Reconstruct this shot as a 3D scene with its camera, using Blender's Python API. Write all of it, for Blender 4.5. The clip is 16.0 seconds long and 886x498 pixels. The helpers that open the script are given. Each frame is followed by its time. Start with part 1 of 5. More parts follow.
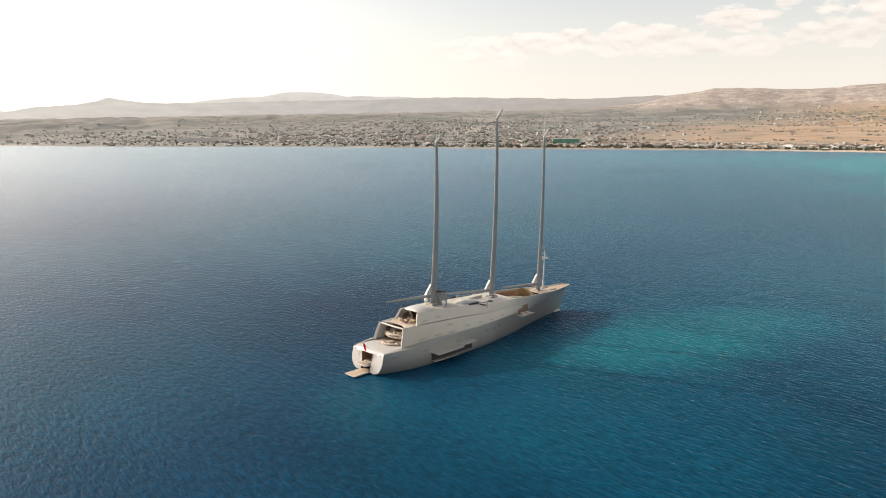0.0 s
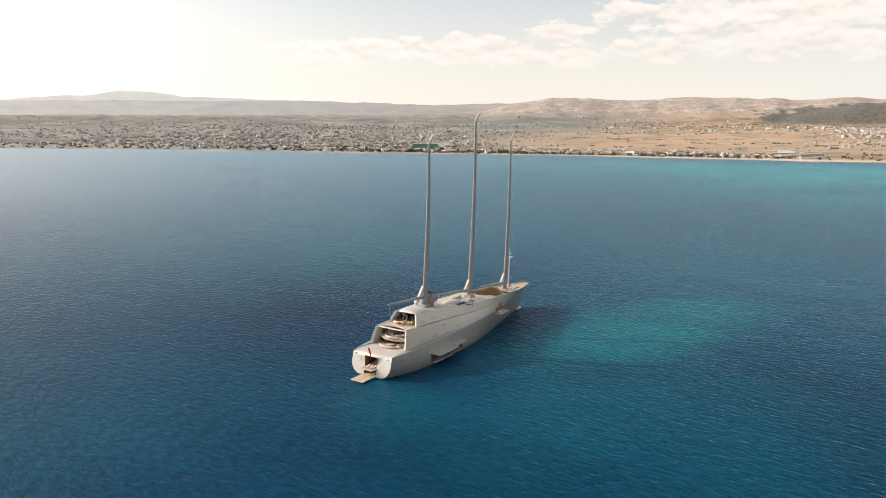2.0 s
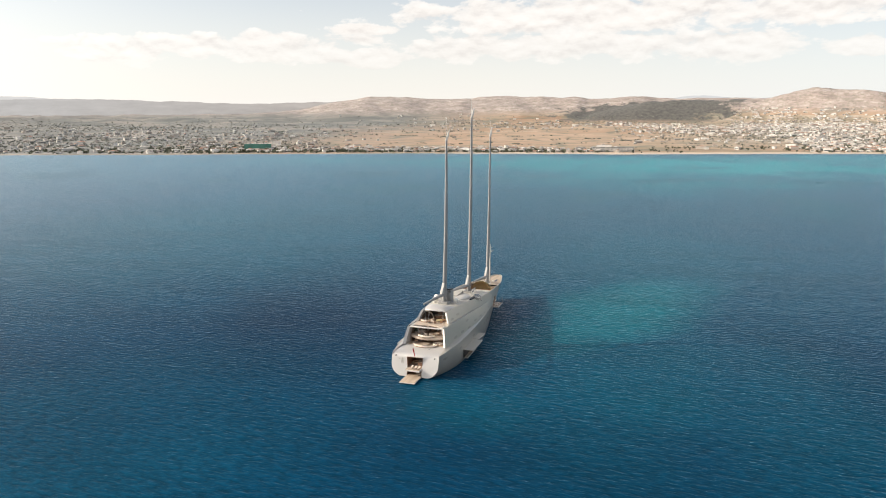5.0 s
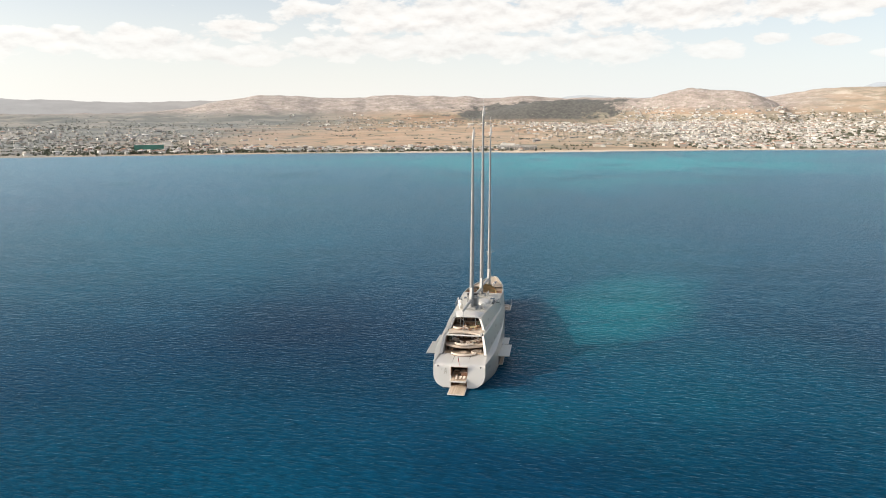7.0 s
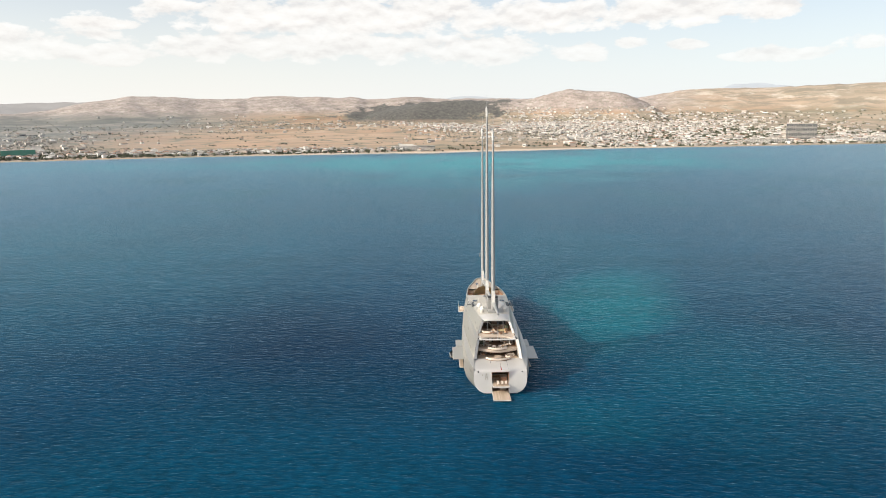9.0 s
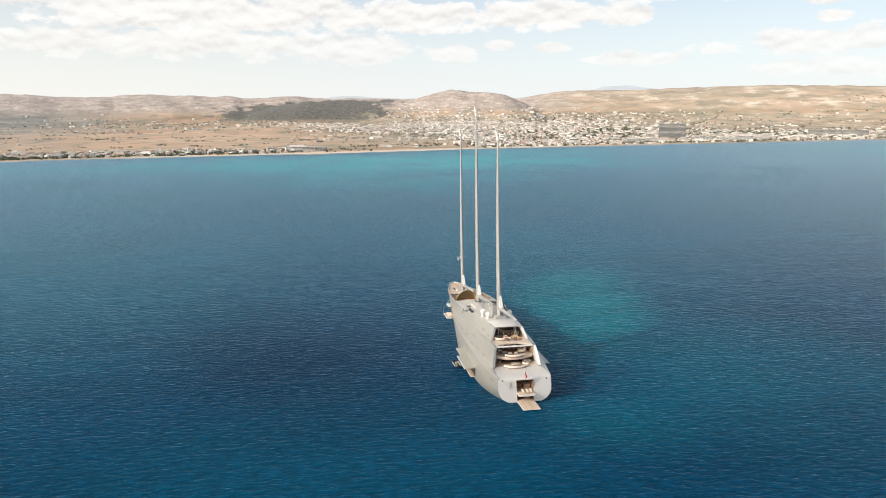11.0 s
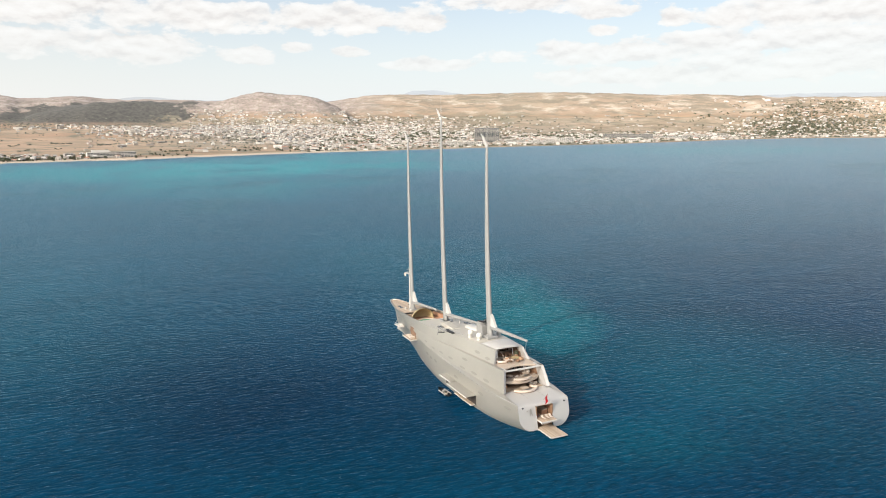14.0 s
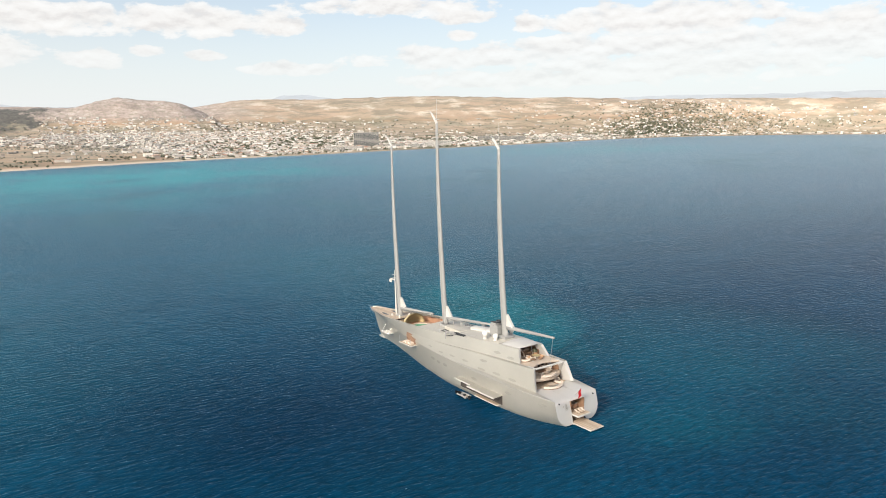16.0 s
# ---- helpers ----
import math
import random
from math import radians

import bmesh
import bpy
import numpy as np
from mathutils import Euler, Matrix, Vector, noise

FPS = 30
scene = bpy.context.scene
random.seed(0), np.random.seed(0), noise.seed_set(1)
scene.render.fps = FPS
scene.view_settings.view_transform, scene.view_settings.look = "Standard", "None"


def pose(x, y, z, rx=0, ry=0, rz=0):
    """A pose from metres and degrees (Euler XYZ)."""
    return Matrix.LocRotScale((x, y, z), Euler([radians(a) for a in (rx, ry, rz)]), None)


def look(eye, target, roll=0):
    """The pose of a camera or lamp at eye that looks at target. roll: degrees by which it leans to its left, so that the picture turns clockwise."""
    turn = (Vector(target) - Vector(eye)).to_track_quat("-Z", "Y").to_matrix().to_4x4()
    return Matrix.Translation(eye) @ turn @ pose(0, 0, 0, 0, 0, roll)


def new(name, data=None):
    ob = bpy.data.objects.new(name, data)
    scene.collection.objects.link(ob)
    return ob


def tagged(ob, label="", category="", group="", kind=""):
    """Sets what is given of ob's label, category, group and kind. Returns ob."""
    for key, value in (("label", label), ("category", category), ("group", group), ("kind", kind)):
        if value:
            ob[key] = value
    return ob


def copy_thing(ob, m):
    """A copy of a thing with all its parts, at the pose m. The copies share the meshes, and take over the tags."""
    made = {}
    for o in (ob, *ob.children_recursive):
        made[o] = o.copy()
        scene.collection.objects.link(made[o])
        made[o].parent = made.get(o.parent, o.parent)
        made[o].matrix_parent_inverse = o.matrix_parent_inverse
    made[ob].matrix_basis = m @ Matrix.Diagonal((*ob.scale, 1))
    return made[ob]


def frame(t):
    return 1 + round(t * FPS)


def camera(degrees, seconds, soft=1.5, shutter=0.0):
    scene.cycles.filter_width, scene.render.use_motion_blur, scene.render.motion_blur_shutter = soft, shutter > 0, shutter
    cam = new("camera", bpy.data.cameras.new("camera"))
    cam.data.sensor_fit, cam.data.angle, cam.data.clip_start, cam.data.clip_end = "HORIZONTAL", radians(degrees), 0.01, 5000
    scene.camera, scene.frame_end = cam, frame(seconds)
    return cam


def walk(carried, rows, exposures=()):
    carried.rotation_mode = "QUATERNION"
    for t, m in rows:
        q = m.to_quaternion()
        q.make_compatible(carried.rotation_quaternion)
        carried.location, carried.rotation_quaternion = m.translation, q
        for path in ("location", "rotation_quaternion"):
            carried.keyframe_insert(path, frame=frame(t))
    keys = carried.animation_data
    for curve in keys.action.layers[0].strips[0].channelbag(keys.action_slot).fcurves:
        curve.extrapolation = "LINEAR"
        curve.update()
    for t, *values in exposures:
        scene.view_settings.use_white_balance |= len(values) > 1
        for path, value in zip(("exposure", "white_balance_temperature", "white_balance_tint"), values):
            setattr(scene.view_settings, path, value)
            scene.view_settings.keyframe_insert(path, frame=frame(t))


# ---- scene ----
# ---------------------------------------------------------------- camera
cam = camera(63.14, 16.0, soft=1.0)
PATH = [
    (0, -160.54, -221.41, 101.12, 46.224, -10.558, -0.932),
    (0.5, -171.51, -209.50, 100.89, 42.329, -10.515, -0.734),
    (1, -182.40, -197.51, 100.66, 38.765, -10.418, -0.045),
    (1.5, -192.89, -185.47, 100.46, 35.969, -10.382, 0.182),
    (2, -202.77, -173.37, 100.28, 33.460, -10.273, 0.101),
    (2.5, -212.05, -161.07, 100.12, 31.258, -10.216, 0.211),
    (3, -220.68, -148.59, 99.98, 29.112, -10.146, 0.039),
    (3.5, -228.55, -135.96, 99.87, 26.706, -10.166, -0.145),
    (4, -235.67, -123.10, 99.76, 23.831, -10.235, -0.249),
    (6.5, -243.45, -50.18, 99.40, 11.453, -10.500, -0.202),
    (7, -243.24, -35.72, 99.43, 9.368, -10.488, -0.304),
    (7.5, -242.95, -21.23, 99.46, 7.240, -10.422, -0.459),
    (8, -242.46, -6.93, 99.50, 4.804, -10.421, -0.474),
    (8.5, -241.65, 7.17, 99.55, 2.316, -10.496, -0.589),
    (9, -240.47, 21.07, 99.60, -0.156, -10.480, -0.585),
    (11.5, -216.88, 79.73, 99.88, -12.441, -10.571, -0.391),
    (12, -209.26, 88.85, 99.94, -14.933, -10.575, -0.340),
    (12.5, -201.34, 97.76, 100.00, -17.550, -10.574, -0.193),
    (13, -193.20, 106.56, 100.04, -20.293, -10.495, -0.067),
    (13.5, -185.23, 115.71, 100.07, -22.835, -10.363, 0.190),
    (14, -177.63, 125.35, 100.07, -25.512, -10.336, -0.050),
    (14.5, -170.38, 135.76, 100.05, -28.256, -10.224, -0.093),
    (15, -163.45, 146.75, 100.01, -31.026, -10.169, -0.316),
    (15.5, -156.74, 158.09, 99.97, -33.572, -10.100, -0.562),
    (16, -150.11, 169.55, 99.92, -35.958, -10.084, -0.754),
]


def flown(x, y, z, heading, pitch, roll):
    h, p = radians(heading), radians(pitch)
    ahead = Vector((math.cos(p) * math.cos(h), math.cos(p) * math.sin(h), math.sin(p)))
    return look((x, y, z), Vector((x, y, z)) + ahead * 100, roll)


# the picture starts warm and a little stopped down, against the light
EXPOSED = [(0.0, 0.34, 7000, 13), (4.0, 0.38, 6750, 12), (7.0, 0.40, 6520, 10), (11.5, 0.39, 6450, 10), (16.0, 0.34, 6400, 10)]
walk(cam, [(t, flown(x, y, z, h, p, r)) for t, x, y, z, h, p, r in PATH], EXPOSED)

# ---------------------------------------------------------------- light
SUN_AZ, SUN_EL = 110.0, 27.5
sun_way = Vector((math.cos(radians(SUN_AZ)) * math.cos(radians(SUN_EL)),
                  math.sin(radians(SUN_AZ)) * math.cos(radians(SUN_EL)), math.sin(radians(SUN_EL))))
sun = new("sun", bpy.data.lights.new("sun", "SUN"))
sun.data.energy, sun.data.angle, sun.data.color = 3.0, radians(1.5), (1.0, 0.89, 0.74)
sun.matrix_world = look(sun_way * 500, (0, 0, 0))


class Nodes:
    """Short-hand to build a node tree."""

    def __init__(self, tree):
        self.tree = tree
        tree.nodes.clear()

    def add(self, kind, **values):
        n = self.tree.nodes.new(kind)
        for key, v in values.items():
            if key in n.inputs:
                s = n.inputs[key]
                if isinstance(v, bpy.types.NodeSocket):
                    self.tree.links.new(v, s)
                else:
                    s.default_value = v
        return n

    def link(self, a, b):
        self.tree.links.new(a, b)

    def math(self, op, a, b=0.0, clamp=False):
        n = self.tree.nodes.new("ShaderNodeMath")
        n.operation, n.use_clamp = op, clamp
        for i, v in enumerate((a, b)):
            if isinstance(v, bpy.types.NodeSocket):
                self.tree.links.new(v, n.inputs[i])
            else:
                n.inputs[i].default_value = v
        return n.outputs[0]

    def ramp(self, fac, stops, mode="LINEAR"):
        n = self.tree.nodes.new("ShaderNodeValToRGB")
        n.color_ramp.interpolation = mode
        e = n.color_ramp.elements
        while len(e) < len(stops):
            e.new(0.5)
        for el, (p, c) in zip(e, stops):
            el.position = p
            el.color = (c, c, c, 1) if isinstance(c, (int, float)) else (*c, 1)
        self.tree.links.new(fac, n.inputs[0])
        return n.outputs[0]

    def mix(self, fac, a, b, blend="MIX"):
        n = self.tree.nodes.new("ShaderNodeMix")
        n.data_type, n.blend_type = "RGBA", blend
        for s, v in ((n.inputs[0], fac), (n.inputs[6], a), (n.inputs[7], b)):
            if isinstance(v, bpy.types.NodeSocket):
                self.tree.links.new(v, s)
            elif isinstance(v, (int, float)):
                s.default_value = v
            else:
                s.default_value = (*v, 1)
        return n.outputs[2]

    def noise(self, vec, scale, detail=4, rough=0.55, distort=0.0):
        n = self.tree.nodes.new("ShaderNodeTexNoise")
        n.inputs["Scale"].default_value = scale
        n.inputs["Detail"].default_value = detail
        n.inputs["Roughness"].default_value = rough
        n.inputs["Distortion"].default_value = distort
        if vec is not None:
            self.tree.links.new(vec, n.inputs["Vector"])
        return n.outputs["Fac"]

    def mapped(self, vec, scale=(1, 1, 1), loc=(0, 0, 0), rot=(0, 0, 0)):
        n = self.tree.nodes.new("ShaderNodeMapping")
        n.inputs["Scale"].default_value = scale
        n.inputs["Location"].default_value = loc
        n.inputs["Rotation"].default_value = rot
        self.tree.links.new(vec, n.inputs["Vector"])
        return n.outputs[0]

    def bump(self, height, strength, distance):
        n = self.tree.nodes.new("ShaderNodeBump")
        n.inputs["Strength"].default_value = strength
        n.inputs["Distance"].default_value = distance
        self.tree.links.new(height, n.inputs["Height"])
        return n.outputs[0]


# sky: sun-lit haze with broken cumulus low over the land
world = bpy.data.worlds.new("sky")
scene.world = world
world.use_nodes = True
W = Nodes(world.node_tree)
sky = W.add("ShaderNodeTexSky")
sky.sky_type, sky.sun_disc = "NISHITA", False
sky.sun_elevation, sky.sun_rotation = radians(SUN_EL), radians(90 - SUN_AZ)
sky.air_density, sky.dust_density, sky.ozone_density = 1.0, 0.8, 1.6
way = W.add("ShaderNodeTexCoord").outputs["Generated"]
sep = W.add("ShaderNodeSeparateXYZ", Vector=way)
up = W.math("MAXIMUM", sep.outputs[2], 0.0)
bearing = W.math("MULTIPLY", W.math("ARCTAN2", sep.outputs[1], sep.outputs[0]), 180 / math.pi)
height = W.math("MULTIPLY", W.math("ARCSINE", sep.outputs[2]), 180 / math.pi)
dome = W.add("ShaderNodeCombineXYZ", X=bearing, Y=height).outputs[0]

# cloud banks and single puffs: bearing, height, half-width and half-height in degrees
# the two banks above 15 degrees are unseen, added to brighten the sea's reflections
BANKS = [(42, 4.7, 3.6, 0.8), (36.5, 5.2, 3.4, 0.75), (31.0, 5.2, 4.0, 0.95), (24.0, 4.45, 3.2, 0.62), (7.0, 7.4, 12.5, 1.25), (9.0, 5.2, 11.5, 0.85),
         (-3.2, 5.0, 4.2, 1.0), (-8.0, 7.2, 5.4, 0.95), (-17.7, 7.25, 5.4, 0.9), (-32.0, 8.5, 5.6, 0.6), (-52.5, 7.15, 7.6, 1.15), (-38.8, 4.8, 7.0, 0.7), (-51.0, 5.3, 11.0, 0.75),
         (-72, 17.0, 26.0, 6.0), (75, 16.0, 24.0, 5.0), (-63.5, 5.3, 6.0, 1.5), (-54.0, 3.8, 10.0, 1.0), (-42.0, 3.1, 8.0, 0.6), (-72, 6.0, 6.0, 1.4)]
PUFFS = [(65.4, 7.4, 1.5, 0.6), (54.8, 4.7, 1.5, 0.3), (24.4, 5.8, 1.2, 0.4), (24.1, 6.5, 2.0, 0.38), (17.4, 4.75, 2.6, 0.6), (18.8, 7.9, 2.2, 0.3), (-10.6, 4.65, 1.7, 0.6), (-14.4, 5.2, 1.0, 0.35),
         (-24.5, 7.05, 1.6, 0.5), (-24.1, 4.0, 2.9, 0.45), (-37.5, 7.7, 2.0, 0.45), (-42.7, 7.1, 1.3, 0.5), (-37.7, 6.4, 1.0, 0.35), (-46.5, 6.9, 1.8, 0.5), (-18.5, 4.9, 1.2, 0.3), (73.0, 6.6, 3.0, 0.4)]
mass = None
for az0, el0, wide0, tall0 in BANKS + PUFFS:
    reach = W.add("ShaderNodeVectorMath")
    reach.operation = "LENGTH"
    W.link(W.mapped(dome, (0.72 / wide0, 0.72 / tall0, 0), (-0.72 * az0 / wide0, -0.72 * el0 / tall0, 0)), reach.inputs[0])
    near = W.math("SUBTRACT", 1.0, reach.outputs["Value"])
    mass = near if mass is None else W.math("MAXIMUM", mass, near)
mass = W.math("MAXIMUM", mass, -0.6)
# higher up, beyond the named clouds, the same broken cover goes on
above = W.math("MULTIPLY", W.math("MAXIMUM", W.math("SUBTRACT", height, 9.5), 0.0), 0.12, True)
mass = W.math("ADD", mass, W.math("MULTIPLY", above, W.math("MULTIPLY", W.math("SUBTRACT", W.noise(W.mapped(way, (2.4, 2.4, 5.0)), 1.0, 3, 0.5), 0.30), 3.0)))
puff = W.noise(W.mapped(dome, (0.36, 0.80, 0)), 1.0, 9, 0.56, 0.1)
cover = W.math("ADD", mass, W.math("MULTIPLY", W.math("SUBTRACT", puff, 0.46), 2.3))
cloud = W.ramp(cover, [(0.16, 0.0), (0.34, 0.85), (0.6, 1.0)])
# sunlit heads, greyer flat bellies
belly = W.noise(W.mapped(dome, (0.36, 0.80, 0), (0, 0.30, 0)), 1.0, 9, 0.56, 0.1)
relief = W.math("ADD", W.math("SUBTRACT", belly, puff), 0.5)
body = W.ramp(relief, [(0.36, (1.02, 1.0, 0.965)), (0.52, (0.955, 0.925, 0.885)), (0.66, (0.83, 0.795, 0.765))])
sunny = W.add("ShaderNodeVectorMath", **{})
sunny.operation = "DOT_PRODUCT"
W.link(way, sunny.inputs[0])
sunny.inputs[1].default_value = sun_way
facing = W.math("MAXIMUM", sunny.outputs["Value"], 0.0)
glow = W.math("POWER", facing, 12.0)
wide = W.math("POWER", facing, 3.0)
level = W.math("ADD", W.math("ADD", W.math("MULTIPLY", glow, 28.0), W.math("MULTIPLY", wide, 11.0)), 7.5)
haze_n = W.math("SUBTRACT", 1.0, W.math("MULTIPLY", up, 3.5), True)
haze_f = W.math("MULTIPLY", W.math("POWER", haze_n, 0.9), 0.93)
warm = W.ramp(W.math("ADD", W.math("MULTIPLY", bearing, 0.01), 0.5), [(0.28, (0.905, 0.94, 0.955)), (0.46, (0.93, 0.945, 0.945)), (0.66, (0.985, 0.97, 0.935))])
clear = W.mix(haze_f, sky.outputs[0], W.mix(1.0, warm, level, "MULTIPLY"))
clear = W.mix(W.math("MULTIPLY", wide, 1.2, True), clear, W.mix(1.0, (1.0, 0.965, 0.88), level, "MULTIPLY"))
lit = W.mix(1.0, body, level, "MULTIPLY")
low = W.ramp(W.math("MULTIPLY", height, 0.1), [(0.2, 0.35), (0.65, 0.92)])
cloud = W.math("MULTIPLY", cloud, W.math("SUBTRACT", low, W.math("MULTIPLY", wide, 0.9), True))
total = W.mix(cloud, clear, lit)
back = W.add("ShaderNodeBackground", Color=total, Strength=0.105)
out = W.add("ShaderNodeOutputWorld", Surface=back.outputs[0])


# ---------------------------------------------------------------- materials
def material(name):
    m = bpy.data.materials.new(name)
    m.use_nodes = True
    n = Nodes(m.node_tree)
    shader = n.add("ShaderNodeBsdfPrincipled")
    n.add("ShaderNodeOutputMaterial", Surface=shader.outputs[0])
    place = n.add("ShaderNodeNewGeometry").outputs["Position"]
    return m, n, shader, place


def plain(name, colour, rough=0.5, metal=0.0, vary=0.12, scale=0.6, bump=0.0, fine=9.0):
    """Paint, metal, cloth or stone: one colour with stains at two scales and a little relief."""
    m, n, s, place = material(name)
    wide = n.noise(place, scale, 3)
    grain = n.noise(place, fine, 4, 0.65)
    f = n.math("ADD", n.math("MULTIPLY", wide, 0.65), n.math("MULTIPLY", grain, 0.35))
    lo = tuple(max(0.0, c * (1 - vary)) for c in colour)
    hi = tuple(min(1.0, c * (1 + vary)) for c in colour)
    n.link(n.ramp(f, [(0.3, lo), (0.7, hi)]), s.inputs["Base Color"])
    n.link(n.ramp(wide, [(0.3, max(0.03, rough * 0.85)), (0.7, min(1.0, rough * 1.15))]), s.inputs["Roughness"])
    s.inputs["Metallic"].default_value = metal
    if bump:
        n.link(n.bump(grain, 0.4, bump), s.inputs["Normal"])
    return m


def varied(name, colours, rough=0.8, scale=0.25, stains=0.2):
    """A surface whose colour differs from object to object and from piece to piece."""
    m, n, s, place = material(name)
    rnd = n.add("ShaderNodeObjectInfo").outputs["Random"]
    isl = n.add("ShaderNodeNewGeometry").outputs["Random Per Island"]
    pick = n.math("FRACT", n.math("ADD", rnd, isl))
    stops = [(i / len(colours), c) for i, c in enumerate(colours)]
    col = n.ramp(pick, stops, "CONSTANT")
    stain = n.ramp(n.noise(place, scale, 4), [(0.3, 1 - stains), (0.65, 1.0)])
    n.link(n.mix(1.0, col, stain, "MULTIPLY"), s.inputs["Base Color"])
    s.inputs["Roughness"].default_value = rough
    return m


M_HULL = plain("silver_hull_paint", (0.47, 0.443, 0.39), 0.36, 0.60, 0.07, 0.10, 0.0, 2.0)
M_STERN = plain("pale_stern_paint", (0.50, 0.48, 0.46), 0.44, 0.2, 0.02, 0.2)
M_DOME = plain("white_gelcoat", (0.74, 0.71, 0.66), 0.4, 0.0, 0.04, 0.4)
M_WHITE = plain("white_gloss_paint", (0.52, 0.495, 0.46), 0.35, 0.0, 0.05, 0.4)
M_TOP = plain("warm_grey_roof_paint", (0.45, 0.42, 0.37), 0.5, 0.1, 0.06, 0.2)
M_CREAM = plain("cream_deck_paint", (0.46, 0.375, 0.30), 0.55, 0.0, 0.08, 0.5)
M_MAST = plain("grey_carbon_mast_paint", (0.28, 0.275, 0.265), 0.45, 0.05, 0.06, 0.15)
M_GLASS = plain("smoked_hull_glass", (0.10, 0.10, 0.095), 0.12, 0.0, 0.15)
M_FLUSH = plain("mirrored_flush_glass", (0.385, 0.36, 0.315), 0.40, 0.55, 0.1)
M_DARK = plain("dark_interior_shade", (0.05, 0.042, 0.036), 0.6, 0.0, 0.3)
M_BLACK = plain("black_rubber", (0.02, 0.02, 0.022), 0.5)
M_TAN = plain("tan_leather", (0.40, 0.24, 0.14), 0.6, 0.0, 0.14)
M_GOLD = plain("gold_woven_cover", (0.42, 0.34, 0.19), 0.5, 0.0, 0.14)
M_BROWN = plain("brown_wood", (0.22, 0.13, 0.08), 0.55, 0.0, 0.25)
M_STEEL = plain("brushed_steel", (0.55, 0.55, 0.54), 0.3, 0.8, 0.06)
M_RED = plain("red_flag_cloth", (0.55, 0.02, 0.03), 0.8, 0.0, 0.12)
M_POOL = plain("green_pool_water", (0.14, 0.36, 0.24), 0.08, 0.0, 0.1)
M_LOUNGE = plain("reddish_brown_timber", (0.36, 0.20, 0.125), 0.6, 0.0, 0.2, 0.5)
M_CLOTH = plain("white_cushion_cloth", (0.60, 0.51, 0.43), 0.85, 0.0, 0.08)


def planked(name, a, b, width, along_x=True):
    """Teak boards with dark caulking."""
    m, n, s, place = material(name)
    sp = n.add("ShaderNodeSeparateXYZ", Vector=place)
    across = sp.outputs[1] if along_x else sp.outputs[0]
    k = n.math("DIVIDE", across, width)
    seam = n.ramp(n.math("FRACT", k), [(0.0, 0.75), (0.09, 1.0)])
    tone = n.add("ShaderNodeTexWhiteNoise")
    tone.noise_dimensions = "1D"
    n.link(n.math("FLOOR", k), tone.inputs["W"])
    grain = n.noise(n.mapped(place, (0.6, 6, 6) if along_x else (6, 0.6, 6)), 1.0, 5)
    f = n.math("ADD", n.math("MULTIPLY", tone.outputs[0], 0.6), n.math("MULTIPLY", grain, 0.4))
    n.link(n.mix(1.0, n.ramp(f, [(0.2, a), (0.8, b)]), seam, "MULTIPLY"), s.inputs["Base Color"])
    s.inputs["Roughness"].default_value = 0.65
    return m


M_TEAK = planked("teak_deck_boards", (0.37, 0.285, 0.21), (0.50, 0.395, 0.30), 0.32)


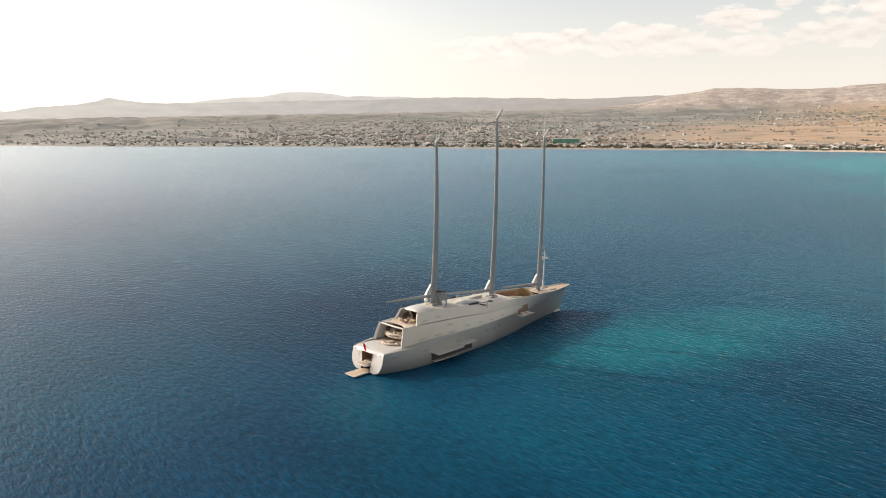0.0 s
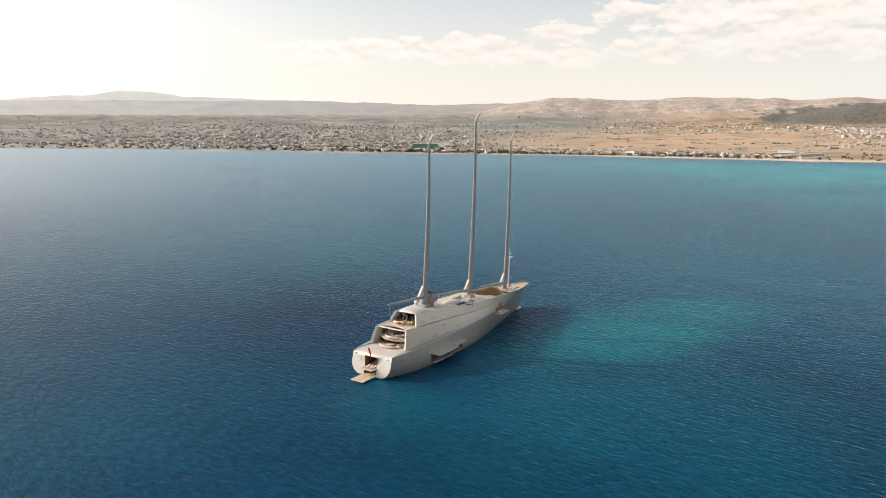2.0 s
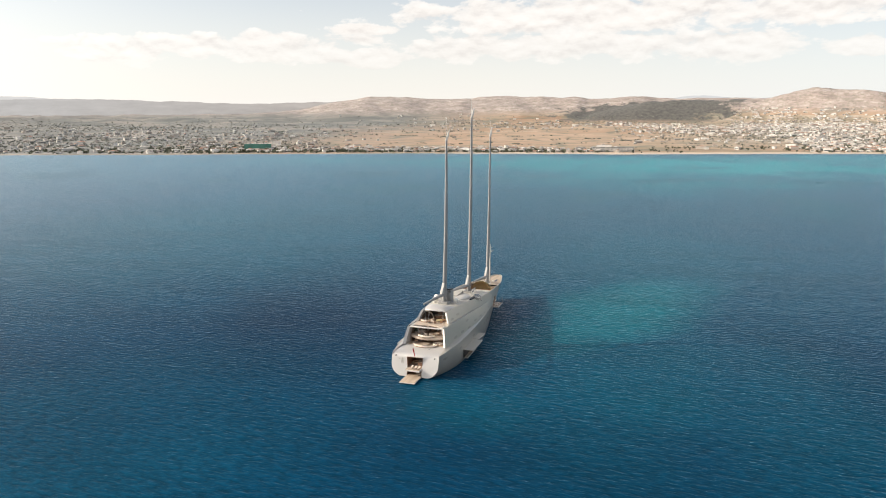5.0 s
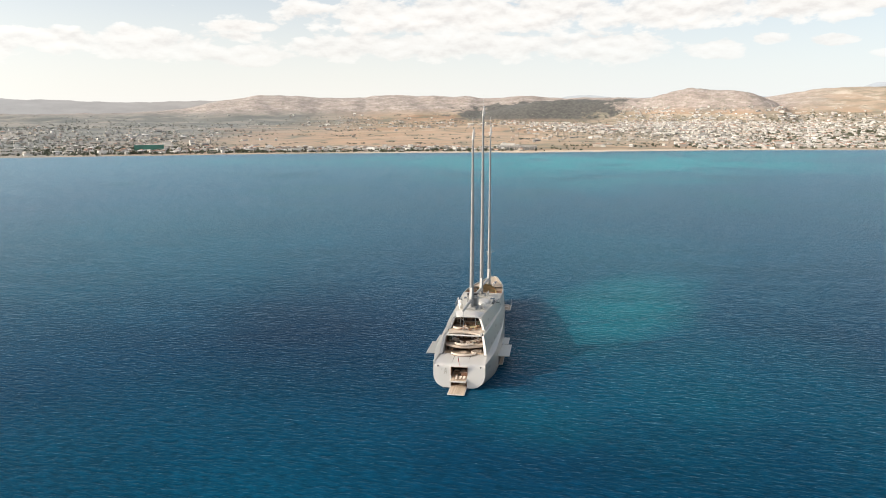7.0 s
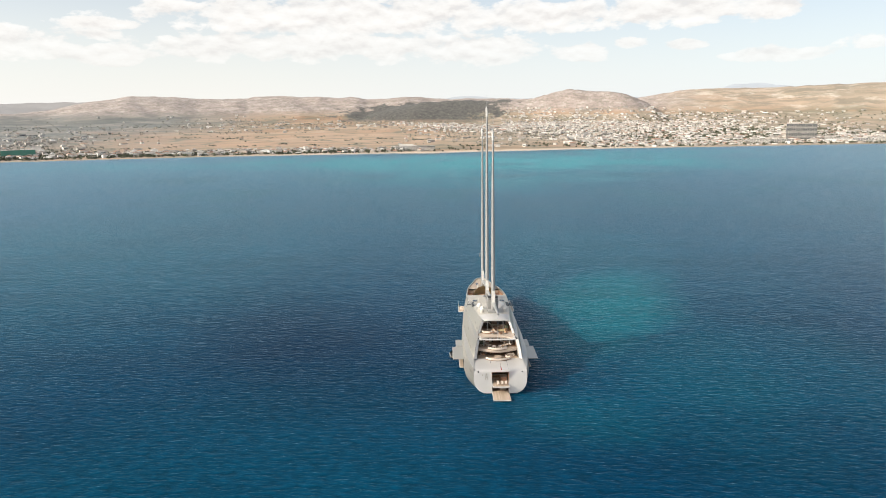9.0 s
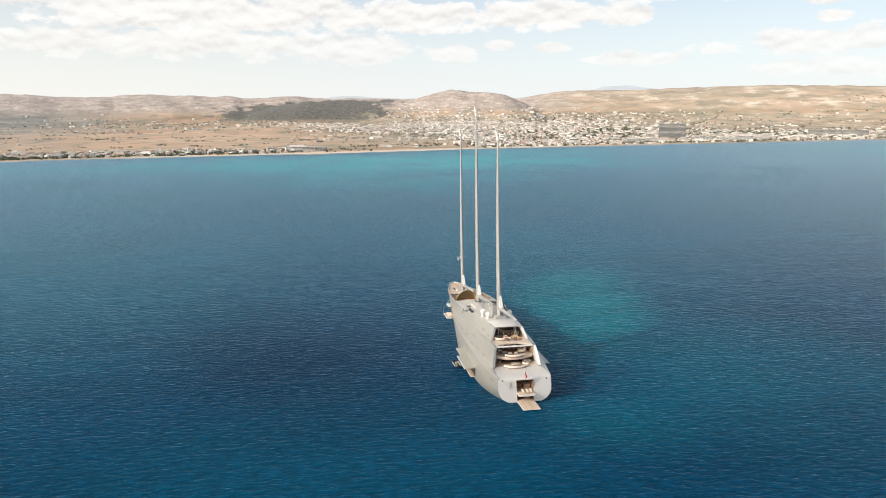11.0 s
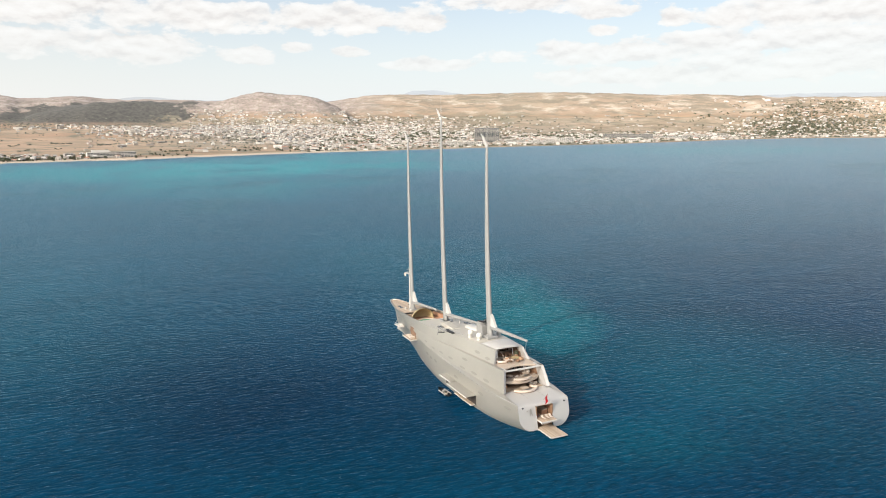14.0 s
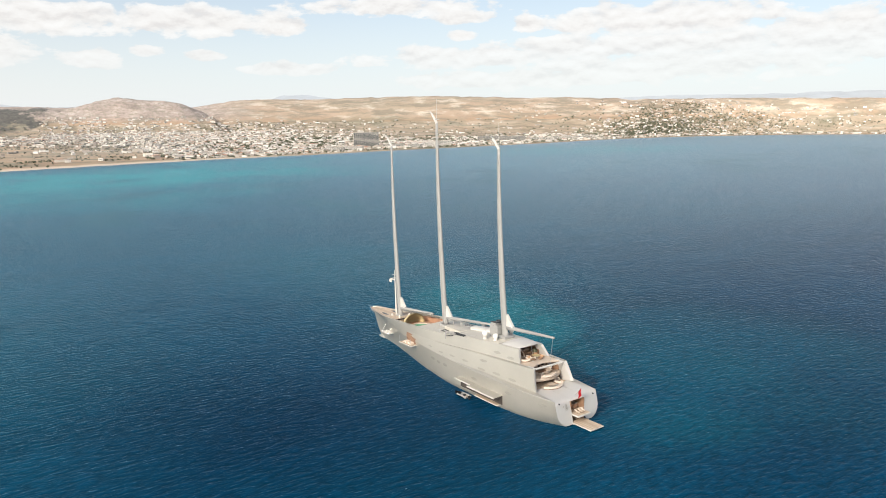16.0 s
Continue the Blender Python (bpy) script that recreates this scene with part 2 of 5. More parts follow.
def sea_material():
    """Open water: blue deeps, turquoise over sand, dark weed beds, ripples of three sizes."""
    m, n, s, place = material("sea_water")
    n.tree.nodes.remove(s)
    below = n.add("ShaderNodeBsdfDiffuse")
    shine = n.add("ShaderNodeBsdfGlossy", Roughness=0.34, Color=(0.95, 0.97, 1.0, 1.0))
    film = n.add("ShaderNodeFresnel", IOR=1.333)
    both = n.add("ShaderNodeMixShader")
    n.link(n.math("ADD", n.math("MULTIPLY", film.outputs[0], 0.15), n.math("MULTIPLY", n.math("MULTIPLY", film.outputs[0], film.outputs[0]), 0.46)), both.inputs[0])
    n.link(below.outputs[0], both.inputs[1])
    n.link(shine.outputs[0], both.inputs[2])
    n.link(both.outputs[0], n.tree.nodes["Material Output"].inputs["Surface"])
    warp = n.add("ShaderNodeTexNoise", Vector=place, Scale=0.012, Detail=4.0)
    off = n.add("ShaderNodeVectorMath")
    off.operation = "MULTIPLY_ADD"
    n.link(warp.outputs["Color"], off.inputs[0])
    off.inputs[1].default_value = (60, 60, 0)
    n.link(place, off.inputs[2])
    p = off.outputs[0]
    broad = n.add("ShaderNodeTexNoise", Vector=place, Scale=0.0045, Detail=4.0)
    off2 = n.add("ShaderNodeVectorMath")
    off2.operation = "MULTIPLY_ADD"
    n.link(broad.outputs["Color"], off2.inputs[0])
    off2.inputs[1].default_value = (300, 300, 0)
    n.link(place, off2.inputs[2])
    far = off2.outputs[0]

    def patch(x, y, rx, ry, turn=0.0, soft=0.6, coast=False):
        """1 inside an ellipse on the sea, falling to 0 past its edge."""
        mid = 150 if coast else 30
        q = n.mapped(far if coast else p, (1, 1, 0), (-(x + mid), -(y + mid), 0))
        q = n.mapped(q, (1, 1, 0), (0, 0, 0), (0, 0, -radians(turn)))
        q = n.mapped(q, (1 / rx, 1 / ry, 0))
        d = n.add("ShaderNodeVectorMath")
        d.operation = "LENGTH"
        n.link(q, d.inputs[0])
        return n.ramp(n.math("MULTIPLY", d.outputs["Value"], 0.5), [(0.5 * (1 - soft), 1.0), (0.5 * (1 + soft), 0.0)], "EASE")

    def gather(specs, **more):
        total = None
        for spec in specs:
            q = n.math("MULTIPLY", patch(*spec[:5], **more), spec[5])
            total = q if total is None else n.math("MAXIMUM", total, q)
        return total

    sp = n.add("ShaderNodeSeparateXYZ", Vector=place)
    mottle = n.ramp(n.noise(place, 0.02, 5, 0.6), [(0.3, 0.72), (0.6, 1.0)])
    sand = n.math("MULTIPLY", gather(SANDS, soft=0.75), mottle)
    deep = n.mix(n.ramp(n.noise(place, 0.004, 3), [(0.35, 0.0), (0.65, 1.0)]), (0.0003, 0.029, 0.069), (0.0004, 0.039, 0.084))
    # paler towards the land: shoaling bottom, with some sky reflection put into the colour
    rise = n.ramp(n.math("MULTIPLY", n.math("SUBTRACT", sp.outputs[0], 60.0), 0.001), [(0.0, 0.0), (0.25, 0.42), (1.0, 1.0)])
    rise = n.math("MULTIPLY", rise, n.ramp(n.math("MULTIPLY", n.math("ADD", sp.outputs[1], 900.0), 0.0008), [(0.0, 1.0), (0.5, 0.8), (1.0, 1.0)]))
    # sheen of the sky painted into the colour at both ends of the bay
    bay_sheen = n.ramp(n.math("MULTIPLY", n.math("ADD", sp.outputs[1], 900.0), 0.0005), [(0.0, 1.0), (0.37, 0.0), (0.50, 0.0), (0.85, 0.9)])
    deep = n.mix(rise, deep, n.mix(bay_sheen, (0.004, 0.105, 0.160), (0.045, 0.150, 0.215)))
    deep = n.mix(gather(WEEDS, soft=0.8), deep, (0.0003, 0.013, 0.036))
    col = n.mix(sand, deep, (0.0006, 0.122, 0.158))
    # banded weed and sand off the beach
    shoal = n.math("MULTIPLY", gather(SHOALS, soft=0.6, coast=True), n.ramp(n.noise(place, 0.0075, 5, 0.6), [(0.38, 0.25), (0.50, 1.0)]))
    col = n.mix(shoal, col, (0.0003, 0.225, 0.262))
    bed = n.ramp(n.noise(n.mapped(place, (0.0065, 0.0060, 0), (2.3, 0.7, 0)), 1.0, 5, 0.6), [(0.52, 0.0), (0.60, 1.0)])
    bed = n.math("MULTIPLY", bed, n.ramp(n.math("MULTIPLY", sp.outputs[0], 0.001), [(0.45, 0.0), (0.7, 0.85), (1.2, 0.85), (1.42, 0.0)]))
    col = n.mix(bed, col, (0.0004, 0.085, 0.120))
    # ripples: crests lie across the wind, which blows down the yacht's length
    wind = n.mapped(place, (1, 1, 1), (0, 0, 0), (0, 0, radians(4)))
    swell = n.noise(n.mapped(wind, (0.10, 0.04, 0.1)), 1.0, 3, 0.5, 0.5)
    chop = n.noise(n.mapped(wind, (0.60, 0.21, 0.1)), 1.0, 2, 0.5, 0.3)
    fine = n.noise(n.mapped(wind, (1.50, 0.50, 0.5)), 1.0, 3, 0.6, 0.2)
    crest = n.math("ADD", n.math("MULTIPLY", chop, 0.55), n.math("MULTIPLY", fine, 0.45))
    # wave light and shade painted into the colour: pale crests, dark troughs, gust bands
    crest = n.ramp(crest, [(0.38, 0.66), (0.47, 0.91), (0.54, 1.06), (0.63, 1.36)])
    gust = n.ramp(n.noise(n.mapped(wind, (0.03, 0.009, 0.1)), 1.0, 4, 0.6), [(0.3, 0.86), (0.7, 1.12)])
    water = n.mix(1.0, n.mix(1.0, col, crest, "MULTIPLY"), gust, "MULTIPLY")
    # a few small breaking crests
    foam = n.ramp(n.noise(n.mapped(wind, (0.55, 0.26, 0.3), (37, 11, 0)), 1.0, 3, 0.6), [(0.755, 0.0), (0.785, 0.8)])
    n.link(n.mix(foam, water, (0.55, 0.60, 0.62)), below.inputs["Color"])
    h = n.math("ADD", n.math("MULTIPLY", swell, 0.8), n.math("ADD", n.math("MULTIPLY", chop, 1.3), n.math("MULTIPLY", fine, 0.4)))
    n.link(n.bump(h, 0.4, 0.5), below.inputs["Normal"])
    calm = n.bump(h, 0.6, 0.6)
    for shader in (shine, film):
        n.link(calm, shader.inputs["Normal"])
    return m


# sandy patches of sea bed, weed beds in the deep and shoals off the beach: x, y, half-lengths, turn, strength
SANDS = [(-75, 95, 90, 80, 0, 0.12), (260, 320, 230, 160, 10, 0.25), (138, -70, 80, 30, -22, 0.85), (40, -85, 75, 36, -10, 0.24), (160, -130, 140, 60, -15, 0.08), (-8, -28, 24, 34, 10, 0.22), (20, -135, 90, 40, 0, 0.15), (270, -70, 130, 70, -10, 0.2),
         (240, 230, 150, 110, 20, 0.22)]
WEEDS = [(75, 88, 70, 40, 20, 0.5), (-42, -72, 24, 44, -15, 0.28), (60, -165, 60, 26, 10, 0.3)]
SHOALS = [(1330, -150, 260, 420, 0, 1.0), (1370, 260, 170, 260, 15, 0.75), (1000, -60, 200, 220, 0, 0.45), (1650, -520, 150, 260, 0, 0.6), (1300, 620, 120, 260, 20, 0.35), (1500, -1650, 260, 420, 0, 0.5)]
M_SEA = sea_material()


def land_material():
    """Dry coastal plain: parcels of stubble, bare soil and scrub, chalk on the slopes."""
    m, n, s, place = material("dry_farmland")
    warp = n.add("ShaderNodeTexNoise", Vector=place, Scale=0.004, Detail=3.0)
    off = n.add("ShaderNodeVectorMath")
    off.operation = "MULTIPLY_ADD"
    n.link(warp.outputs["Color"], off.inputs[0])
    off.inputs[1].default_value = (110, 110, 0)
    n.link(place, off.inputs[2])
    bay = n.add("ShaderNodeSeparateXYZ", Vector=off.outputs[0])
    bx, by = n.math("SUBTRACT", bay.outputs[0], -190.0), n.math("SUBTRACT", bay.outputs[1], -10.0)
    inland = n.math("SQRT", n.math("ADD", n.math("MULTIPLY", bx, bx), n.math("MULTIPLY", by, by)))
    contour = n.add("ShaderNodeCombineXYZ", X=inland, Y=n.math("MULTIPLY", n.math("ARCTAN2", by, bx), 3000.0)).outputs[0]
    sp = n.add("ShaderNodeSeparateXYZ", Vector=place)
    bearing = n.math("ARCTAN2", by, bx)
    tones = [(0.0, (0.35, 0.25, 0.18)), (0.18, (0.41, 0.325, 0.25)), (0.36, (0.47, 0.395, 0.32)), (0.5, (0.23, 0.205, 0.155)), (0.62, (0.39, 0.275, 0.20)), (0.78, (0.43, 0.35, 0.275)), (0.92, (0.19, 0.185, 0.13))]

    def parcels(scale, shift, channel):
        cell = n.add("ShaderNodeTexVoronoi", Vector=n.mapped(contour, (*scale, 0), (*shift, 0), (0, 0, 0.05)), Scale=1.0)
        rgb = n.add("ShaderNodeSeparateColor", Color=cell.outputs["Color"])
        return n.ramp(rgb.outputs[channel], tones, "CONSTANT")

    parcel = n.mix(0.35, parcels((0.0040, 0.0014), (0, 0), 0), parcels((0.0090, 0.0036), (3, 1), 1))
    parcel = n.mix(0.22, parcel, parcels((0.021, 0.010), (5, 2), 2))
    parcel = n.mix(1.0, parcel, (0.95, 0.85, 0.76), "MULTIPLY")
    edge = n.add("ShaderNodeTexVoronoi", Vector=n.mapped(contour, (0.0080, 0.0036, 0), (3, 1, 0), (0, 0, 0.05)), Scale=1.0)
    edge.feature = "DISTANCE_TO_EDGE"
    hedge = n.math("MULTIPLY", n.ramp(edge.outputs["Distance"], [(0.02, 1.0), (0.07, 0.0)]), n.ramp(n.noise(place, 0.006, 4), [(0.42, 0.0), (0.54, 0.85)]))
    plough = n.math("MULTIPLY", n.ramp(n.math("ADD", bearing, 0.5), [(0.52, 0.0), (0.60, 1.0), (0.9, 1.0), (1.0, 0.0)]), n.ramp(n.math("MULTIPLY", inland, 0.0002), [(0.42, 0.0), (0.45, 0.6), (0.60, 0.6), (0.68, 0.0)]))
    parcel = n.mix(plough, parcel, (0.43, 0.295, 0.205))
    col = n.mix(hedge, parcel, (0.17, 0.165, 0.12))
    scrub = n.ramp(n.noise(n.mapped(contour, (0.016, 0.005, 0)), 1.0, 7, 0.66), [(0.50, 0.0), (0.60, 1.0)])
    col = n.mix(n.math("MULTIPLY", scrub, 0.45), col, (0.22, 0.205, 0.155))
    # gardens, orchards and paved ground of the northern suburbs, greyed in colour for haze
    north = n.math("MULTIPLY", n.ramp(n.math("MULTIPLY", n.math("ADD", sp.outputs[1], n.math("MULTIPLY", n.noise(place, 0.004, 4), 700.0)), 0.0003), [(0.34, 0.0), (0.56, 0.9)]), 1.0)
    col = n.mix(north, col, n.ramp(n.noise(n.mapped(contour, (0.010, 0.004, 0)), 1.0, 6, 0.7), [(0.38, (0.105, 0.125, 0.125)), (0.5, (0.165, 0.175, 0.17)), (0.62, (0.28, 0.26, 0.235))]))
    # the built-up ground of the town below the hill
    town = n.ramp(n.math("ADD", bearing, 0.5), [(0.0, 0.55), (0.36, 0.75), (0.45, 0.6), (0.53, 0.0)])
    town = n.math("MULTIPLY", town, n.ramp(n.math("MULTIPLY", sp.outputs[2], 0.01), [(0.06, 0.0), (0.14, 1.0), (1.0, 1.0), (1.3, 0.0)]))
    col = n.mix(town, col, n.ramp(n.noise(n.mapped(contour, (0.018, 0.008, 0)), 1.0, 6, 0.7), [(0.40, (0.17, 0.165, 0.125)), (0.52, (0.33, 0.285, 0.225)), (0.62, (0.46, 0.40, 0.33))]))
    # bare chalk with gullies on the badlands, terraced fields on the southern plateau
    high = n.ramp(n.math("MULTIPLY", sp.outputs[2], 0.004), [(0.40, 0.0), (0.56, 0.9)])
    rock = n.ramp(n.noise(n.mapped(place, (0.014, 0.014, 0.06)), 1.0, 10, 0.72), [(0.36, (0.23, 0.195, 0.18)), (0.46, (0.335, 0.28, 0.255)), (0.55, (0.41, 0.345, 0.315)), (0.64, (0.52, 0.455, 0.415))])
    dots = n.ramp(n.noise(place, 0.05, 5, 0.62), [(0.50, 0.0), (0.58, 0.55)])
    rock = n.mix(dots, rock, (0.20, 0.185, 0.15))
    thorn = n.ramp(n.noise(n.mapped(contour, (0.014, 0.0065, 0)), 1.0, 9, 0.70), [(0.47, 0.0), (0.56, 0.8)])
    chalk = n.ramp(n.noise(n.mapped(place, (0.006, 0.006, 0.02), (4, 2, 0)), 1.0, 7, 0.68), [(0.50, 0.0), (0.62, 0.85)])
    terraces = n.mix(thorn, n.mix(chalk, n.mix(0.45, parcel, (0.44, 0.375, 0.305)), (0.58, 0.505, 0.425)), (0.215, 0.19, 0.145))
    south = n.ramp(n.math("ADD", bearing, 0.5), [(0.17, 1.0), (0.24, 0.0)])
    col = n.mix(high, col, n.mix(south, rock, terraces))
    # cloud shadow painted into the nearer hill's slope as dark mottled ground
    q = n.mapped(place, (1 / 260, 1 / 390, 0), (-3890 / 260, -110 / 390, 0))
    reach = n.add("ShaderNodeVectorMath")
    reach.operation = "LENGTH"
    n.link(q, reach.inputs[0])
    cloud_shade = n.math("SUBTRACT", 1.25, n.math("ADD", reach.outputs["Value"], n.math("MULTIPLY", n.math("SUBTRACT", n.noise(place, 0.012, 7, 0.65), 0.5), 2.2)))
    cloud_shade = n.math("MULTIPLY", n.ramp(cloud_shade, [(-0.1, 0.0), (0.2, 0.95)]), n.ramp(n.math("MULTIPLY", sp.outputs[2], 0.005), [(0.30, 0.0), (0.42, 1.0)]))
    col = n.mix(cloud_shade, col, n.ramp(n.noise(place, 0.05, 5), [(0.35, (0.06, 0.062, 0.06)), (0.65, (0.12, 0.115, 0.105))]))
    beach = n.ramp(n.math("MULTIPLY", n.math("ADD", sp.outputs[2], n.math("MULTIPLY", n.noise(place, 0.03), 0.8)), 0.25), [(0.55, 1.0), (0.8, 0.0)])
    bay_end = n.ramp(n.math("MULTIPLY", n.math("ABSOLUTE", n.math("ADD", sp.outputs[1], 80.0)), 0.001), [(0.5, 1.0), (0.75, 0.25)])
    col = n.mix(n.math("MULTIPLY", beach, bay_end), col, (0.52, 0.42, 0.33))
    n.link(col, s.inputs["Base Color"])
    s.inputs["Roughness"].default_value = 0.95
    n.link(n.bump(n.noise(place, 0.03, 6, 0.7), 0.5, 3.0), s.inputs["Normal"])
    return m


M_LAND = land_material()
def haze_glow_material(name, stops):
    """Mountains many miles off: haze painted as a pale glow by bearing, mottled by slopes and gullies."""
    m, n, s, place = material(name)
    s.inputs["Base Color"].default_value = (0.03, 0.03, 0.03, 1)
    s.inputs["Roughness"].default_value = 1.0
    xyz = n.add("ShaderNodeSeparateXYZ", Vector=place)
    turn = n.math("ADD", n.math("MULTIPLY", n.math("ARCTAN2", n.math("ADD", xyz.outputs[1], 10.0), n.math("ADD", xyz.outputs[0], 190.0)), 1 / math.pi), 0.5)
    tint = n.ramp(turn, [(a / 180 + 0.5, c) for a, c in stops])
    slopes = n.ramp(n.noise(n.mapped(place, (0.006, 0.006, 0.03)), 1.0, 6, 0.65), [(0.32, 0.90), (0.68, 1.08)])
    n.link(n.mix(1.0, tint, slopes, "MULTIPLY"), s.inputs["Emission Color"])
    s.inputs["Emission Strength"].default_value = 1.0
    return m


M_FAR = haze_glow_material("far_haze_glow", [(-60, (0.52, 0.54, 0.555)), (-20, (0.52, 0.545, 0.57)), (20, (0.45, 0.46, 0.46)), (50, (0.52, 0.52, 0.515)), (75, (0.66, 0.64, 0.60))])
M_MIDDLE = haze_glow_material("middle_haze_glow", [(20, (0.36, 0.325, 0.30)), (32, (0.36, 0.34, 0.325)), (48, (0.40, 0.395, 0.39)), (60, (0.46, 0.45, 0.44)), (75, (0.54, 0.53, 0.505))])
M_LEAF = varied("dusty_green_leaves", [(0.095, 0.105, 0.07), (0.125, 0.13, 0.085), (0.085, 0.10, 0.07), (0.15, 0.15, 0.10)], 0.9)
# paler copy of the leaf colour, with haze put into it for inland trees
M_LEAF_HAZED = varied("haze_paled_leaves", [(0.18, 0.19, 0.155), (0.22, 0.225, 0.185), (0.16, 0.175, 0.145), (0.25, 0.245, 0.205)], 0.95)
M_TRUNK = plain("grey_bark", (0.16, 0.12, 0.09), 0.95, 0.0, 0.25)
M_WALL = varied("sunlit_render_walls", [(0.66, 0.63, 0.59), (0.55, 0.49, 0.43), (0.72, 0.70, 0.67), (0.46, 0.40, 0.345), (0.61, 0.57, 0.52), (0.40, 0.37, 0.34), (0.69, 0.66, 0.62), (0.50, 0.465, 0.43)], 0.9, 0.2, 0.15)
M_ROOF = varied("flat_roofs_and_tiles", [(0.52, 0.49, 0.46), (0.62, 0.59, 0.56), (0.38, 0.24, 0.18), (0.47, 0.44, 0.40), (0.40, 0.23, 0.165), (0.38, 0.36, 0.34)], 0.9, 0.3)
M_PANE = plain("shaded_window_glass", (0.06, 0.07, 0.08), 0.15)
M_HOTEL = plain("white_hotel_render", (0.66, 0.62, 0.57), 0.85, 0.0, 0.08, 0.05)
M_GREEN = plain("green_sheeting", (0.08, 0.23, 0.175), 0.7, 0.0, 0.2, 0.05)
M_CONCRETE = plain("weathered_concrete", (0.42, 0.39, 0.35), 0.9, 0.0, 0.2, 0.05)


# ---------------------------------------------------------------- mesh tools
def part(name, bm, mat, parent=None, label="", smooth=False):
    """Link a bmesh as one mesh object, under a thing or a part."""
    bmesh.ops.recalc_face_normals(bm, faces=bm.faces)
    me = bpy.data.meshes.new(name)
    bm.to_mesh(me)
    bm.free()
    for mm in mat if isinstance(mat, (list, tuple)) else [mat]:
        me.materials.append(mm)
    if smooth:
        for p in me.polygons:
            p.use_smooth = True
    ob = new(name, me)
    if parent is not None:
        ob.parent = parent
    if label:
        ob["label"] = label
    return ob


def thing(name, label, category, group="", at=None):
    ob = new(name)
    ob.empty_display_size = 0.5
    if at is not None:
        ob.matrix_world = at
    return tagged(ob, label, category, group)


def box(bm, x0, x1, y0, y1, z0, z1, m=None, bevel=0.0, mat=0):
    r = bmesh.ops.create_cube(bm, size=1, matrix=Matrix.Translation(((x0 + x1) / 2, (y0 + y1) / 2, (z0 + z1) / 2)) @ Matrix.Diagonal((x1 - x0, y1 - y0, z1 - z0, 1)))
    vs = r["verts"]
    if bevel:
        es = list({e for v in vs for e in v.link_edges})
        b = bmesh.ops.bevel(bm, geom=es, offset=bevel, segments=2, affect="EDGES", profile=0.6)
        vs = list({v for f in b["faces"] for v in f.verts} | {v for v in vs if v.is_valid})
    if m is not None:
        bmesh.ops.transform(bm, matrix=m, verts=vs)
    if mat:
        for f in {f for v in vs for f in v.link_faces}:
            f.material_index = mat
    return vs


def cube(x0, x1, y0, y1, z0, z1, m=None, bevel=0.0):
    bm = bmesh.new()
    box(bm, x0, x1, y0, y1, z0, z1, m, bevel)
    return bm


def tube(bm, a, b, ra, rb=None, n=10):
    """A tapered round bar from a to b."""
    a, b = Vector(a), Vector(b)
    rb = ra if rb is None else rb
    q = (b - a).to_track_quat("Z", "Y").to_matrix().to_4x4()
    bmesh.ops.create_cone(bm, cap_ends=True, segments=n, radius1=ra, radius2=rb, depth=(b - a).length,
                          matrix=Matrix.Translation((a + b) / 2) @ q)
    return bm


def bar(a, b, ra, rb=None, n=10):
    return tube(bmesh.new(), a, b, ra, rb, n)


def loft(bm, rows, close=False, caps=False):
    """Skin a list of rows of points with quads."""
    vs = [[bm.verts.new(p) for p in row] for row in rows]
    n = len(rows[0])
    for a, b in zip(vs, vs[1:]):
        for i in range(n if close else n - 1):
            j = (i + 1) % n
            q = [a[i], a[j], b[j], b[i]]
            if len({tuple(round(c, 4) for c in v.co) for v in q}) >= 3:
                bm.faces.new(q)
    if caps:
        bm.faces.new(list(reversed(vs[0])))
        bm.faces.new(vs[-1])
    return vs


def curve_y(table):
    """A smooth curve through (x, value) pairs."""
    xs = np.array([p[0] for p in table], float)
    ys = np.array([p[1] for p in table], float)
    h = np.diff(xs)
    d = np.diff(ys) / h
    m = np.zeros(len(xs))
    m[0], m[-1] = d[0], d[-1]
    for i in range(1, len(xs) - 1):
        m[i] = 0 if d[i - 1] * d[i] <= 0 else 2 * d[i - 1] * d[i] / (d[i - 1] + d[i])

    def f(x):
        x = min(max(x, xs[0]), xs[-1])
        i = min(max(int(np.searchsorted(xs, x)) - 1, 0), len(h) - 1)
        t = (x - xs[i]) / h[i]
        return float(ys[i] * (1 + 2 * t) * (1 - t) ** 2 + m[i] * h[i] * t * (1 - t) ** 2
                     + ys[i + 1] * t * t * (3 - 2 * t) + m[i + 1] * h[i] * t * t * (t - 1))
    return f


def clump(bm, x, y, z, r, rr):
    """A ragged clump of leaves."""
    vs = []
    for i in range(7):
        a = rr.uniform(0, 2 * math.pi)
        e = rr.uniform(-0.9, 1.2)
        k = r * rr.uniform(0.6, 1.3)
        c = Vector((x + k * 0.5 * math.cos(a) * math.cos(e), y + k * 0.5 * math.sin(a) * math.cos(e), z + k * 0.5 * math.sin(e)))
        u = Vector((rr.uniform(-1, 1), rr.uniform(-1, 1), rr.uniform(-1, 1))) * k * 0.7
        w = Vector((rr.uniform(-1, 1), rr.uniform(-1, 1), rr.uniform(-1, 1))) * k * 0.7
        bm.faces.new([bm.verts.new(c + q) for q in (u, w, -u, -w)])


# ---------------------------------------------------------------- sea and land
bm = bmesh.new()
loft(bm, [[(-3500 + i * 850, -5600 + j * 1400, 0) for i in range(11)] for j in range(9)])
tagged(part("water", bm, M_SEA), "wind-rippled blue sea with turquoise patches over sand", "sea", kind="structure")

